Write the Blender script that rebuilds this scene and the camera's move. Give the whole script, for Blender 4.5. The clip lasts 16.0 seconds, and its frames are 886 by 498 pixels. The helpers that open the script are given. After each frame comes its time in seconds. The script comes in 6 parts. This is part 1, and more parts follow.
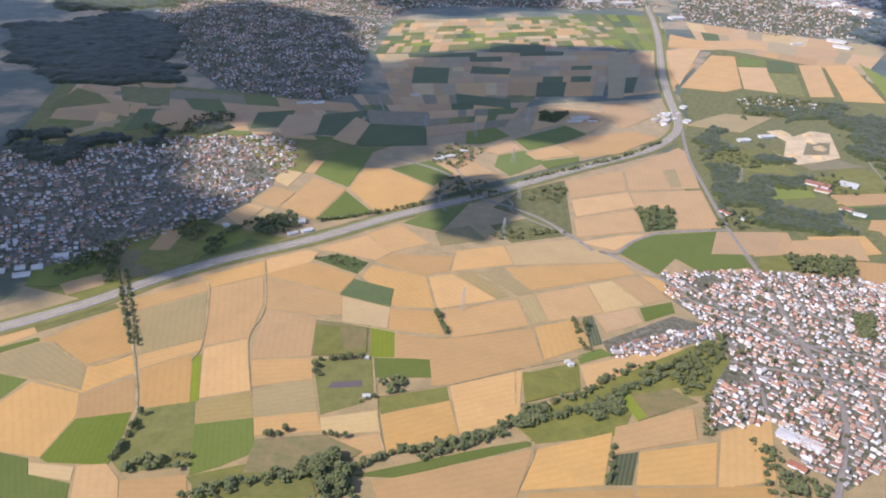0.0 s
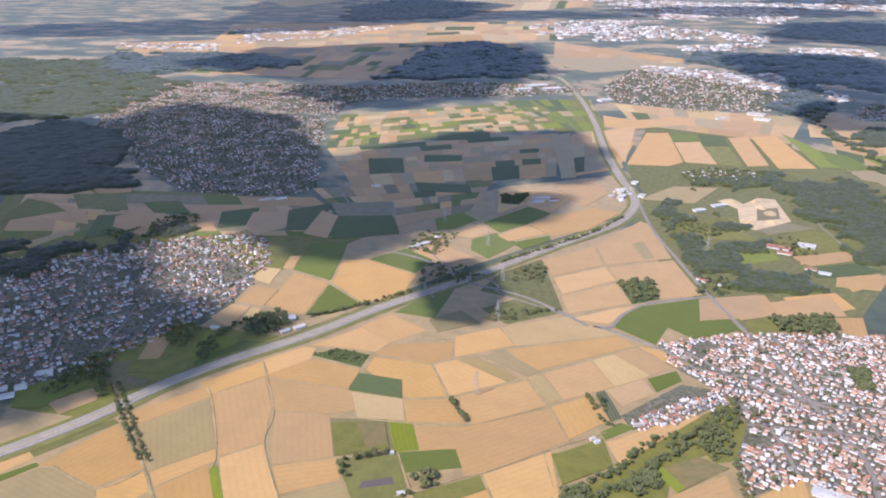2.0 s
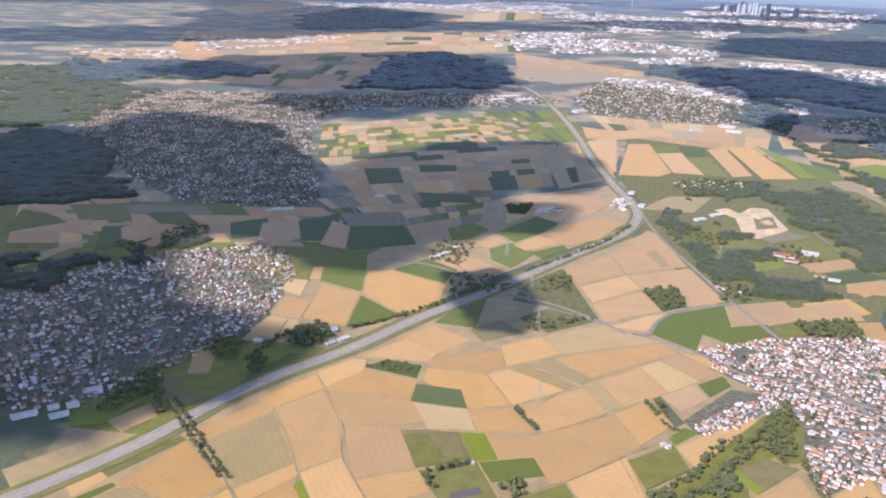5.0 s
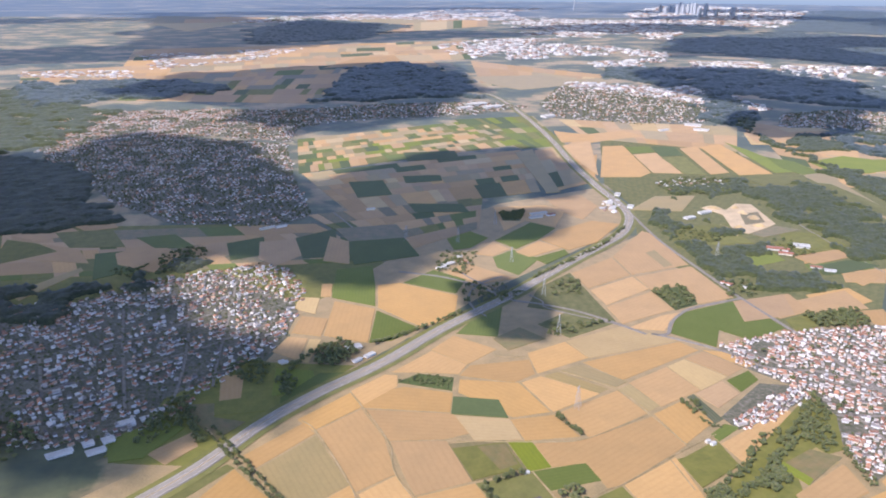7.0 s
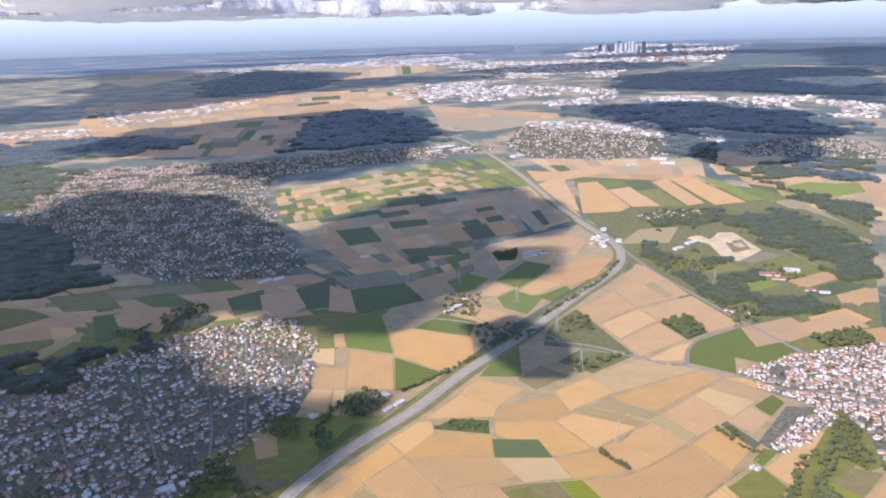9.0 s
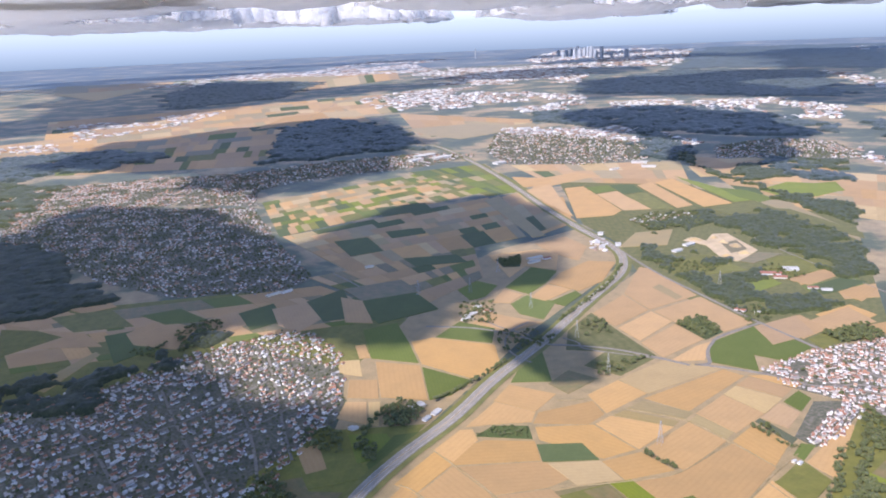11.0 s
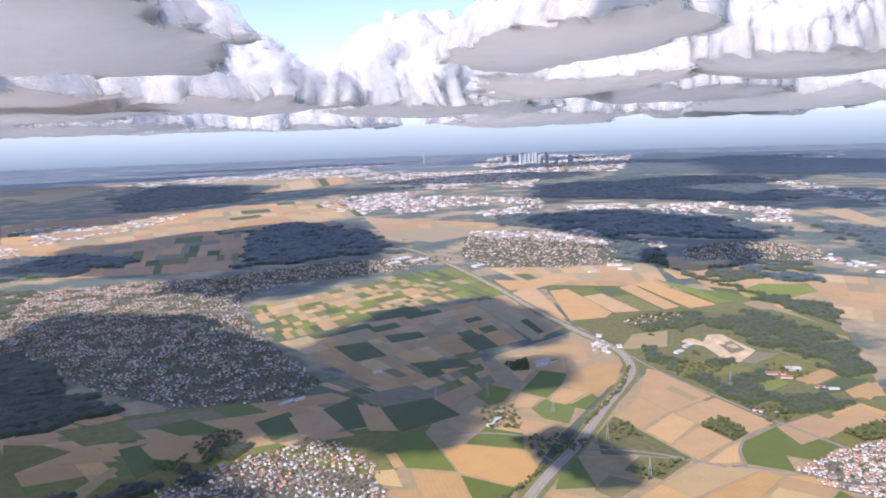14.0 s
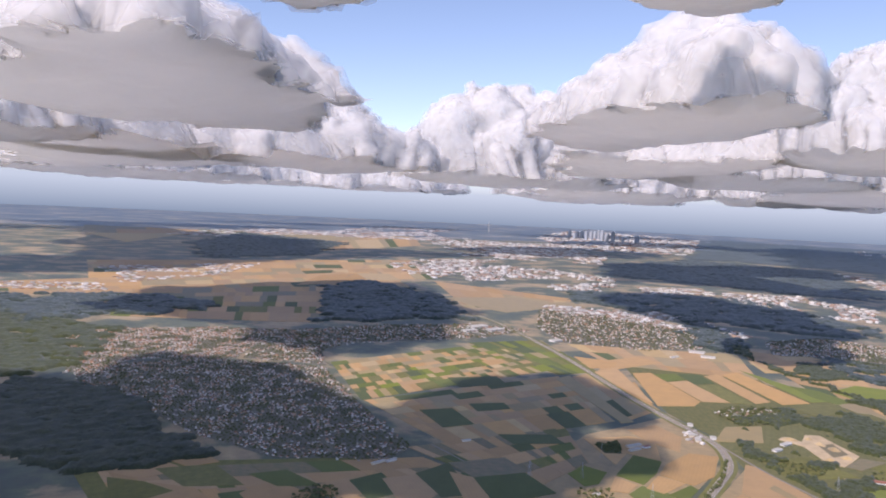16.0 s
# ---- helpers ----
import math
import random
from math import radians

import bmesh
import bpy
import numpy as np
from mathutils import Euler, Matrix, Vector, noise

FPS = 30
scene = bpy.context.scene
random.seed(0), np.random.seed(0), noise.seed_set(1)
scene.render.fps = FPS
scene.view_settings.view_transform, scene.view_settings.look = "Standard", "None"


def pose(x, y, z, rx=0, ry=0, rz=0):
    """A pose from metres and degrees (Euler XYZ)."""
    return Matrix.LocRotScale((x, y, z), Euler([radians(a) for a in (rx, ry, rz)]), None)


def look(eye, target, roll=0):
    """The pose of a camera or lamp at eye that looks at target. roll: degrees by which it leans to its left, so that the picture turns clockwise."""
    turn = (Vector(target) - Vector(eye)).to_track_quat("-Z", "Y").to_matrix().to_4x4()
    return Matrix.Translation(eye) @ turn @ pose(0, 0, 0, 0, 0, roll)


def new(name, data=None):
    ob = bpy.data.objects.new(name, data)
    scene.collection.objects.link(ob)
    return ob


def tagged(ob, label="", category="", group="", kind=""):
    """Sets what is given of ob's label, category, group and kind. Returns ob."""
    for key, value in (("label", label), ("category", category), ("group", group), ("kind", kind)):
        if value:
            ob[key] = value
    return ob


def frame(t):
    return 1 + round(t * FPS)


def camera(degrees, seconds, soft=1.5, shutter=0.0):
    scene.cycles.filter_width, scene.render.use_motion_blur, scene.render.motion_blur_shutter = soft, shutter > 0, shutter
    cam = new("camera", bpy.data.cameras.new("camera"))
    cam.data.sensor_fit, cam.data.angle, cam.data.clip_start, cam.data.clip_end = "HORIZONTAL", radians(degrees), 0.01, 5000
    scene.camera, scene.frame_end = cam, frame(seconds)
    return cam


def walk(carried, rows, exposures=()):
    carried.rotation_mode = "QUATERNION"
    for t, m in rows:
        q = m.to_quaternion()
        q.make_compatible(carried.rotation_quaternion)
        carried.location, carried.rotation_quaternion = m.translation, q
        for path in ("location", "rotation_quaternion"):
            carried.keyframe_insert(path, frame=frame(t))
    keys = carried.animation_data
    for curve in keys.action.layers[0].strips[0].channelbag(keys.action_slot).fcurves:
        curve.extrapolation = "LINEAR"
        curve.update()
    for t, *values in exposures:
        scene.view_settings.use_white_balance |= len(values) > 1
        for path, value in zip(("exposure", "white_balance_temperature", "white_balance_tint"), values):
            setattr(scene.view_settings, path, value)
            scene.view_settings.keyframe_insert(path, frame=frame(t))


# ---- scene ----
cam = camera(58.8, 16.0, soft=1.9)

PATH = [
    (0, (11.148, 0.049, 77.843), (8.808, 35.809, 60.043), 2.8),
    (0.5, (7.216, -0.095, 77.564), (6.296, 36.285, 60.924), 2.7),
    (1, (3.41, -0.101, 77.397), (3.03, 36.499, 61.277), 2.1),
    (1.5, (-0.307, -0.157, 77.258), (-0.227, 37.003, 62.498), 1.2),
    (2, (-4.032, -0.188, 77.075), (-2.812, 37.392, 63.455), 1.0),
    (2.5, (-8.079, -0.257, 77.012), (-6.539, 37.523, 63.992), 1.2),
    (3, (-11.773, -0.285, 77.077), (-9.933, 37.455, 63.957), 1.4),
    (3.5, (-15.709, -0.133, 76.997), (-13.249, 37.527, 63.697), 2.0),
    (4, (-19.564, 0.002, 76.99), (-16.564, 37.702, 63.97), 2.4),
    (6.5, (-38.661, 2.27, 77.034), (-32.541, 39.49, 63.714), 0.9),
    (7, (-42.456, 3.031, 77.258), (-35.796, 40.391, 64.598), 0.5),
    (7.5, (-46.413, 3.59, 77.344), (-39.153, 41.01, 65.224), 0.0),
    (8, (-50.185, 4.254, 77.464), (-42.405, 41.714, 65.804), -0.7),
    (8.5, (-53.812, 4.729, 77.692), (-45.452, 42.209, 66.552), -1.4),
    (9, (-57.745, 5.382, 78.014), (-48.565, 42.842, 67.394), -1.5),
    (11.5, (-77.181, 9.144, 79.88), (-65.561, 45.984, 69.52), -2.8),
    (12, (-81.07, 10.177, 80.238), (-68.83, 46.817, 69.898), -3.3),
    (12.5, (-84.837, 11.2, 80.572), (-71.957, 47.76, 70.672), -3.3),
    (13, (-88.743, 12.065, 81.144), (-75.203, 48.725, 72.624), -3.2),
    (13.5, (-92.454, 12.848, 81.641), (-78.394, 49.608, 74.481), -2.7),
    (14, (-96.186, 13.863, 81.965), (-81.846, 50.803, 76.545), -1.8),
    (14.5, (-100.178, 15.235, 82.195), (-85.718, 52.395, 78.895), -0.7),
    (15, (-104.272, 16.162, 82.27), (-90.412, 53.622, 80.35), 1.6),
    (15.5, (-108.389, 16.985, 82.355), (-96.029, 55.005, 80.815), 2.7),
    (16, (-112.485, 17.785, 82.458), (-100.745, 55.965, 80.418), 2.7),
]
walk(cam, [(t, look(eye, target, roll)) for t, eye, target, roll in PATH],
     [(0, 0.66, 6250, 22), (2, 0.72, 6200, 24), (9, 0.76, 6200, 24), (12.5, 0.74, 6150, 23), (14, 0.66, 6300, 24), (15, 0.46, 6600, 25), (16, 0.27, 6700, 26)])

# ---- light ----
SUN_FROM = Vector((-0.68, -0.48, 0.84)).normalized()
sun = new("sun", bpy.data.lights.new("sun", "SUN"))
sun.data.energy, sun.data.angle, sun.data.color = 3.3, radians(0.8), (1.0, 0.94, 0.85)
sun.matrix_world = look((0, 0, 400), Vector((0, 0, 400)) - SUN_FROM)

world = bpy.data.worlds.new("sky")
scene.world = world
world.use_nodes = True
wn, wl = world.node_tree.nodes, world.node_tree.links
sky = wn.new("ShaderNodeTexSky")
sky.sky_type, sky.sun_disc = "NISHITA", False
sky.sun_elevation = math.asin(SUN_FROM.z)
sky.sun_rotation = math.atan2(SUN_FROM.x, SUN_FROM.y)
sky.altitude, sky.dust_density, sky.air_density, sky.ozone_density = 2200, 0.5, 1.0, 0.8
wl.new(sky.outputs[0], wn["Background"].inputs[0])
wn["Background"].inputs[1].default_value = 0.15


# ---- materials ----
def mix_node(n, links, fac, a, b, mode="MIX"):
    m = n.new("ShaderNodeMix")
    m.data_type, m.blend_type = "RGBA", mode
    for slot, v in ((m.inputs[0], fac), (m.inputs[6], a), (m.inputs[7], b)):
        if isinstance(v, bpy.types.NodeSocket):
            links.new(v, slot)
        elif isinstance(v, tuple):
            slot.default_value = (*v, 1)
        else:
            slot.default_value = v
    return m.outputs[2]


def noise_node(n, links, coord, scale, detail=4, rough=0.55):
    t = n.new("ShaderNodeTexNoise")
    t.inputs["Scale"].default_value, t.inputs["Detail"].default_value = scale, detail
    t.inputs["Roughness"].default_value = rough
    links.new(coord, t.inputs["Vector"])
    return t.outputs["Fac"]


def ramp_node(n, links, value, lo, hi):
    r = n.new("ShaderNodeMapRange")
    r.inputs["From Min"].default_value, r.inputs["From Max"].default_value = lo, hi
    links.new(value, r.inputs["Value"])
    return r.outputs["Result"]


def base_material(name, rough=0.9, haze_sheen=0.0, spec=0.3):
    m = bpy.data.materials.new(name)
    m.use_nodes = True
    n, links = m.node_tree.nodes, m.node_tree.links
    p = n["Principled BSDF"]
    p.inputs["Roughness"].default_value = rough
    p.inputs["Specular IOR Level"].default_value = spec
    # blue layer at grazing angles imitates aerial haze over land and trees
    p.inputs["Sheen Weight"].default_value = min(1.0, haze_sheen * 2.3)
    p.inputs["Sheen Roughness"].default_value = 0.5
    p.inputs["Sheen Tint"].default_value = (0.72, 0.82, 1.0, 1)
    return m, n, links, p


def crop_material(name, main, second, lines, line_scale=1.1, line_mix=0.25, blotch=0.12, vary=0.25, haze_sheen=0.12):
    """A field: blotches, drill lines along its long side, fine grain, and a tone of its own for every field."""
    m, n, links, p = base_material(name, 0.95, haze_sheen, 0.1)
    co = n.new("ShaderNodeTexCoord").outputs["Object"]
    own = n.new("ShaderNodeObjectInfo").outputs["Random"]
    big = ramp_node(n, links, noise_node(n, links, co, blotch, 5, 0.6), 0.35, 0.68)
    col = mix_node(n, links, big, main, second)
    wave = n.new("ShaderNodeTexWave")
    wave.bands_direction = "Y"
    wave.inputs["Scale"].default_value, wave.inputs["Distortion"].default_value = line_scale * 0.32, 1.6
    wave.inputs["Detail"].default_value, wave.inputs["Detail Scale"].default_value = 4, 1.6
    links.new(co, wave.inputs["Vector"])
    thin = n.new("ShaderNodeMath")
    thin.operation = "MULTIPLY"
    links.new(ramp_node(n, links, wave.outputs["Fac"], 0.55, 1.0), thin.inputs[0])
    thin.inputs[1].default_value = line_mix
    col = mix_node(n, links, thin.outputs[0], col, lines)
    grain = ramp_node(n, links, noise_node(n, links, co, 1.3, 4, 0.75), 0.3, 0.7)
    col = mix_node(n, links, 0.08, col, mix_node(n, links, grain, (0.0, 0.0, 0.0), (1.0, 1.0, 1.0)), "SOFT_LIGHT")
    h = n.new("ShaderNodeHueSaturation")
    links.new(col, h.inputs["Color"])
    vr = n.new("ShaderNodeMapRange")
    vr.inputs["To Min"].default_value, vr.inputs["To Max"].default_value = 1 - vary / 2, 1 + vary / 2
    links.new(own, vr.inputs["Value"])
    links.new(vr.outputs["Result"], h.inputs["Value"])
    other = n.new("ShaderNodeMath")
    other.operation = "WRAP"
    other.inputs[1].default_value, other.inputs[2].default_value = 1.0, 0.0
    much = n.new("ShaderNodeMath")
    much.operation = "MULTIPLY"
    much.inputs[1].default_value = 17.3
    links.new(own, much.inputs[0])
    links.new(much.outputs[0], other.inputs[0])
    sr = n.new("ShaderNodeMapRange")
    sr.inputs["To Min"].default_value, sr.inputs["To Max"].default_value = 0.93, 1.07
    links.new(other.outputs[0], sr.inputs["Value"])
    links.new(sr.outputs["Result"], h.inputs["Saturation"])
    links.new(h.outputs["Color"], p.inputs["Base Color"])
    return m


def island_material(name, colours, rough=0.8, haze_sheen=0.0, by_object=False, grain=1.5):
    """Tones taken piece by piece, with a little dirt."""
    m, n, links, p = base_material(name, rough, haze_sheen)
    if by_object:
        own = n.new("ShaderNodeObjectInfo").outputs["Random"]
    else:
        own = n.new("ShaderNodeNewGeometry").outputs["Random Per Island"]
    r = n.new("ShaderNodeValToRGB")
    r.color_ramp.interpolation = "CONSTANT"
    for i, c in enumerate(colours):
        e = r.color_ramp.elements[i] if i < 2 else r.color_ramp.elements.new(i / len(colours))
        e.position, e.color = i / len(colours), (*c, 1)
    links.new(own, r.inputs[0])
    co = n.new("ShaderNodeTexCoord").outputs["Object"]
    dirt = ramp_node(n, links, noise_node(n, links, co, grain, 4, 0.65), 0.3, 0.75)
    col = mix_node(n, links, 0.35, r.outputs[0], mix_node(n, links, dirt, (0.25, 0.25, 0.25), (0.75, 0.75, 0.75)), "SOFT_LIGHT")
    links.new(col, p.inputs["Base Color"])
    return m


def mottled_material(name, stops, scale, rough=0.9, haze_sheen=0.1, detail=6, fine=3.0, fine_mix=0.25):
    m, n, links, p = base_material(name, rough, haze_sheen, 0.15)
    co = n.new("ShaderNodeTexCoord").outputs["Object"]
    r = n.new("ShaderNodeValToRGB")
    for i, (pos, c) in enumerate(stops):
        e = r.color_ramp.elements[i] if i < 2 else r.color_ramp.elements.new(pos)
        e.position, e.color = pos, (*c, 1)
    links.new(noise_node(n, links, co, scale, detail, 0.6), r.inputs[0])
    g = ramp_node(n, links, noise_node(n, links, co, fine, 3, 0.7), 0.3, 0.7)
    col = mix_node(n, links, fine_mix, r.outputs[0], mix_node(n, links, g, (0.1, 0.1, 0.1), (0.9, 0.9, 0.9)), "SOFT_LIGHT")
    links.new(col, p.inputs["Base Color"])
    return m


WHEAT = crop_material("ripe_wheat", (0.48, 0.29, 0.105), (0.41, 0.255, 0.095), (0.38, 0.22, 0.08), 0.8, vary=0.3, haze_sheen=0.09)
STUBBLE = crop_material("stubble", (0.42, 0.265, 0.11), (0.36, 0.225, 0.10), (0.45, 0.305, 0.14), 1.0, haze_sheen=0.09)
PALE = crop_material("pale_stubble", (0.47, 0.335, 0.15), (0.40, 0.285, 0.13), (0.5, 0.38, 0.18), 1.0, haze_sheen=0.09)
STRAW = crop_material("olive_straw", (0.34, 0.245, 0.09), (0.28, 0.215, 0.08), (0.24, 0.18, 0.06), 0.9)
GREEN = crop_material("green_crop", (0.115, 0.145, 0.022), (0.135, 0.16, 0.03), (0.085, 0.11, 0.02), 1.2, haze_sheen=0.06)
LUSH = crop_material("lush_crop", (0.19, 0.215, 0.02), (0.155, 0.19, 0.022), (0.12, 0.15, 0.02), 1.2, haze_sheen=0.06)
DARK = crop_material("dark_crop", (0.08, 0.105, 0.03), (0.095, 0.12, 0.036), (0.055, 0.08, 0.022), 1.3, haze_sheen=0.06)
MEADOW = crop_material("rough_meadow", (0.185, 0.175, 0.042), (0.125, 0.13, 0.03), (0.21, 0.175, 0.06), 0.5, 0.12, 0.3, haze_sheen=0.06)
FALLOW = crop_material("fallow_ground", (0.21, 0.15, 0.055), (0.125, 0.125, 0.036), (0.24, 0.17, 0.09), 0.6, 0.15, 0.35)
ORCHARD = crop_material("orchard_rows", (0.10, 0.105, 0.035), (0.13, 0.12, 0.05), (0.03, 0.045, 0.015), 1.6, 0.8)
SCRUB = crop_material("scrub", (0.105, 0.11, 0.03), (0.165, 0.15, 0.05), (0.07, 0.075, 0.02), 0.4, 0.2, 0.4, haze_sheen=0.06)
SAND = crop_material("bare_sand", (0.54, 0.40, 0.21), (0.36, 0.26, 0.13), (0.6, 0.45, 0.3), 0.3, 0.06, 0.18)
POND = crop_material("mud_pond", (0.13, 0.105, 0.095), (0.10, 0.085, 0.08), (0.11, 0.09, 0.08), 0.3, 0.1)
CROPS = {"wheat": WHEAT, "stubble": STUBBLE, "pale": PALE, "straw": STRAW, "green": GREEN, "lush": LUSH, "dark": DARK,
         "meadow": MEADOW, "fallow": FALLOW, "orchard": ORCHARD, "scrub": SCRUB, "sand": SAND, "pond": POND}
WORDS = {"wheat": "ripe golden wheat field with drill lines", "stubble": "harvested reddish brown stubble field",
         "pale": "pale straw coloured mown stubble field", "straw": "dull olive yellow cereal field",
         "green": "mid green root crop field", "lush": "bright fresh green crop field", "dark": "dark green leafy crop field",
         "meadow": "rough olive green meadow with dry patches", "fallow": "patchy brown fallow field with weeds",
         "orchard": "orchard plot with dark rows of bushes", "scrub": "weedy green scrub beside the motorway junction",
         "sand": "bare sandy open pit surface", "pond": "shallow grey brown pond in a meadow"}

GROUND = mottled_material("open_country", [(0.38, (0.045, 0.06, 0.024)), (0.50, (0.085, 0.095, 0.034)), (0.54, (0.24, 0.185, 0.085)), (0.66, (0.38, 0.27, 0.125))], 0.022, haze_sheen=0.12, detail=9, fine=0.15, fine_mix=0.4)
VERGE = mottled_material("grass_and_tracks", [(0.3, (0.25, 0.19, 0.085)), (0.7, (0.38, 0.265, 0.12))], 0.25)
GARDENS = mottled_material("gardens_and_yards", [(0.32, (0.06, 0.07, 0.028)), (0.5, (0.12, 0.11, 0.06)), (0.68, (0.22, 0.19, 0.15))], 1.1)
ASPHALT = mottled_material("worn_asphalt", [(0.3, (0.24, 0.215, 0.18)), (0.7, (0.33, 0.295, 0.245))], 0.6, haze_sheen=0.03)
STREET = mottled_material("street_asphalt", [(0.3, (0.20, 0.18, 0.155)), (0.7, (0.28, 0.25, 0.21))], 0.6, haze_sheen=0.03)
TRACK = mottled_material("dirt_track", [(0.3, (0.22, 0.175, 0.08)), (0.7, (0.42, 0.32, 0.18))], 0.35, haze_sheen=0.03)
PAINT = mottled_material("road_paint", [(0.3, (0.55, 0.55, 0.53)), (0.7, (0.7, 0.7, 0.68))], 1.0)
STEEL = mottled_material("galvanised_steel", [(0.3, (0.36, 0.37, 0.38)), (0.7, (0.48, 0.49, 0.5))], 1.5, rough=0.5, haze_sheen=0)
CANOPY = mottled_material("forest_canopy", [(0.3, (0.034, 0.046, 0.026)), (0.7, (0.06, 0.07, 0.036))], 0.25, haze_sheen=0.07, fine=1.2, fine_mix=0.5)
RIVERWOOD = mottled_material("lowland_wood", [(0.3, (0.04, 0.055, 0.022)), (0.7, (0.075, 0.085, 0.03))], 0.25, haze_sheen=0.08, fine=1.2, fine_mix=0.5)
# canopy for far forests, with distance haze painted in as blue-green
HAZED_CANOPY = mottled_material("hazed_canopy", [(0.3, (0.026, 0.042, 0.034)), (0.7, (0.05, 0.068, 0.046))], 0.1, haze_sheen=0.13, fine=0.8, fine_mix=0.5)
LEAVES = island_material("leaves", [(0.08, 0.095, 0.03), (0.105, 0.12, 0.036), (0.135, 0.14, 0.045), (0.09, 0.105, 0.036)], 0.85, 0.08)
BARK = mottled_material("bark", [(0.3, (0.07, 0.05, 0.035)), (0.7, (0.13, 0.1, 0.07))], 6.0)
PLASTER = island_material("plaster", [(0.8, 0.79, 0.76), (0.82, 0.80, 0.78), (0.66, 0.58, 0.48), (0.8, 0.8, 0.8), (0.5, 0.46, 0.42)])
PLASTER_ONE = island_material("plaster_house", [(0.8, 0.79, 0.76), (0.82, 0.80, 0.78), (0.72, 0.66, 0.55), (0.8, 0.8, 0.8)], by_object=True)
ROOFS = [(0.33, 0.17, 0.11), (0.42, 0.22, 0.14), (0.25, 0.14, 0.105), (0.27, 0.25, 0.24), (0.46, 0.29, 0.20), (0.42, 0.38, 0.35), (0.36, 0.20, 0.14), (0.17, 0.15, 0.14), (0.6, 0.57, 0.54)]
TILES = island_material("roof_tiles", ROOFS)
TILES_ONE = island_material("roof_tiles_house", ROOFS, by_object=True)
GREYROOF = mottled_material("sheet_roof", [(0.3, (0.42, 0.41, 0.39)), (0.7, (0.62, 0.61, 0.58))], 0.5, rough=0.7, haze_sheen=0.0)
CONCRETE = island_material("city_walls", [(0.70, 0.69, 0.68), (0.48, 0.47, 0.46), (0.78, 0.76, 0.74), (0.36, 0.33, 0.31), (0.42, 0.30, 0.24)], haze_sheen=0.04)
BRICKRED = mottled_material("red_roof_sheet", [(0.3, (0.30, 0.11, 0.06)), (0.7, (0.42, 0.18, 0.1))], 0.8)
# skyline towers: haze put into the colour as pale blue-grey
HAZED_CLADDING = mottled_material("hazed_cladding", [(0.3, (0.36, 0.4, 0.45)), (0.7, (0.46, 0.49, 0.53))], 0.05, rough=0.6, haze_sheen=0.3)


# ---- builders ----
def mesh_of(name, verts, faces, mats, index=None, smooth=False):
    me = bpy.data.meshes.new(name)
    me.from_pydata([tuple(v) for v in verts], [], [tuple(f) for f in faces])
    for m in mats:
        me.materials.append(m)
    if index is not None:
        me.polygons.foreach_set("material_index", np.asarray(index, dtype=np.int32))
    if smooth:
        me.polygons.foreach_set("use_smooth", np.ones(len(me.polygons), dtype=bool))
    me.update()
    return me


def part(name, me, parent, label=""):
    ob = new(name, me)
    ob.parent = parent
    if label:
        ob["label"] = label
    return ob


def inset(pts, d):
    """The polygon (anticlockwise) drawn in by d on every side."""
    out, k = [], len(pts)
    for i in range(k):
        a, b, c = (Vector(pts[(i + j) % k]) for j in (-1, 0, 1))
        e, f = (b - a).normalized(), (c - b).normalized()
        na, nb = Vector((-e.y, e.x)), Vector((-f.y, f.x))
        s = na + nb
        s = s / max(0.5, s.length_squared / 2)
        out.append(b + s * d)
    return out


def turned(pts):
    area = sum(a[0] * b[1] - b[0] * a[1] for a, b in zip(pts, pts[1:] + pts[:1]))
    return pts if area > 0 else pts[::-1]


LEVEL = [0.05]


def slab(name, pts, top, material, gap=0.0, slope=0.06):
    """A low slab with its origin at a corner and its x axis along its longest side."""
    pts = inset(turned([Vector(p) for p in pts]), gap)
    k = len(pts)
    i = max(range(k), key=lambda j: (pts[(j + 1) % k] - pts[j]).length)
    way = (pts[(i + 1) % k] - pts[i]).normalized()
    ang, at = math.atan2(way.y, way.x), pts[i]
    turn = Matrix.Rotation(-ang, 2)
    flat = [turn @ (p - at) for p in pts]
    inner = inset(flat, slope)
    verts = [(*p, 0) for p in flat] + [(*p, top) for p in inner]
    faces = [tuple(range(k, 2 * k))] + [(j, (j + 1) % k, k + (j + 1) % k, k + j) for j in range(k)]
    ob = new(name, mesh_of(name, verts, faces, [material]))
    ob.matrix_world = pose(at.x, at.y, 0, 0, 0, math.degrees(ang))
    return ob


def field(kind, *pts):
    LEVEL[0] += 0.0006
    ob = slab("field", pts, LEVEL[0], CROPS[kind], gap=-0.10, slope=0.05)
    return tagged(ob, WORDS[kind], "field", kind="structure")


PALETTES = {"mixed": ["wheat"] * 3 + ["straw"] * 3 + ["green"] * 2 + ["dark"] + ["meadow"] * 3 + ["pale", "lush"],
            "tan": ["wheat"] * 6 + ["stubble"] * 5 + ["pale"] * 2 + ["straw"] * 3 + ["dark"],
            "brown": ["stubble"] * 7 + ["fallow"] * 4 + ["wheat"] * 3 + ["green", "dark", "meadow"],
            "green": ["green"] * 3 + ["meadow"] * 4 + ["dark"] + ["straw"] * 2 + ["lush"]}
ZONE = [0]


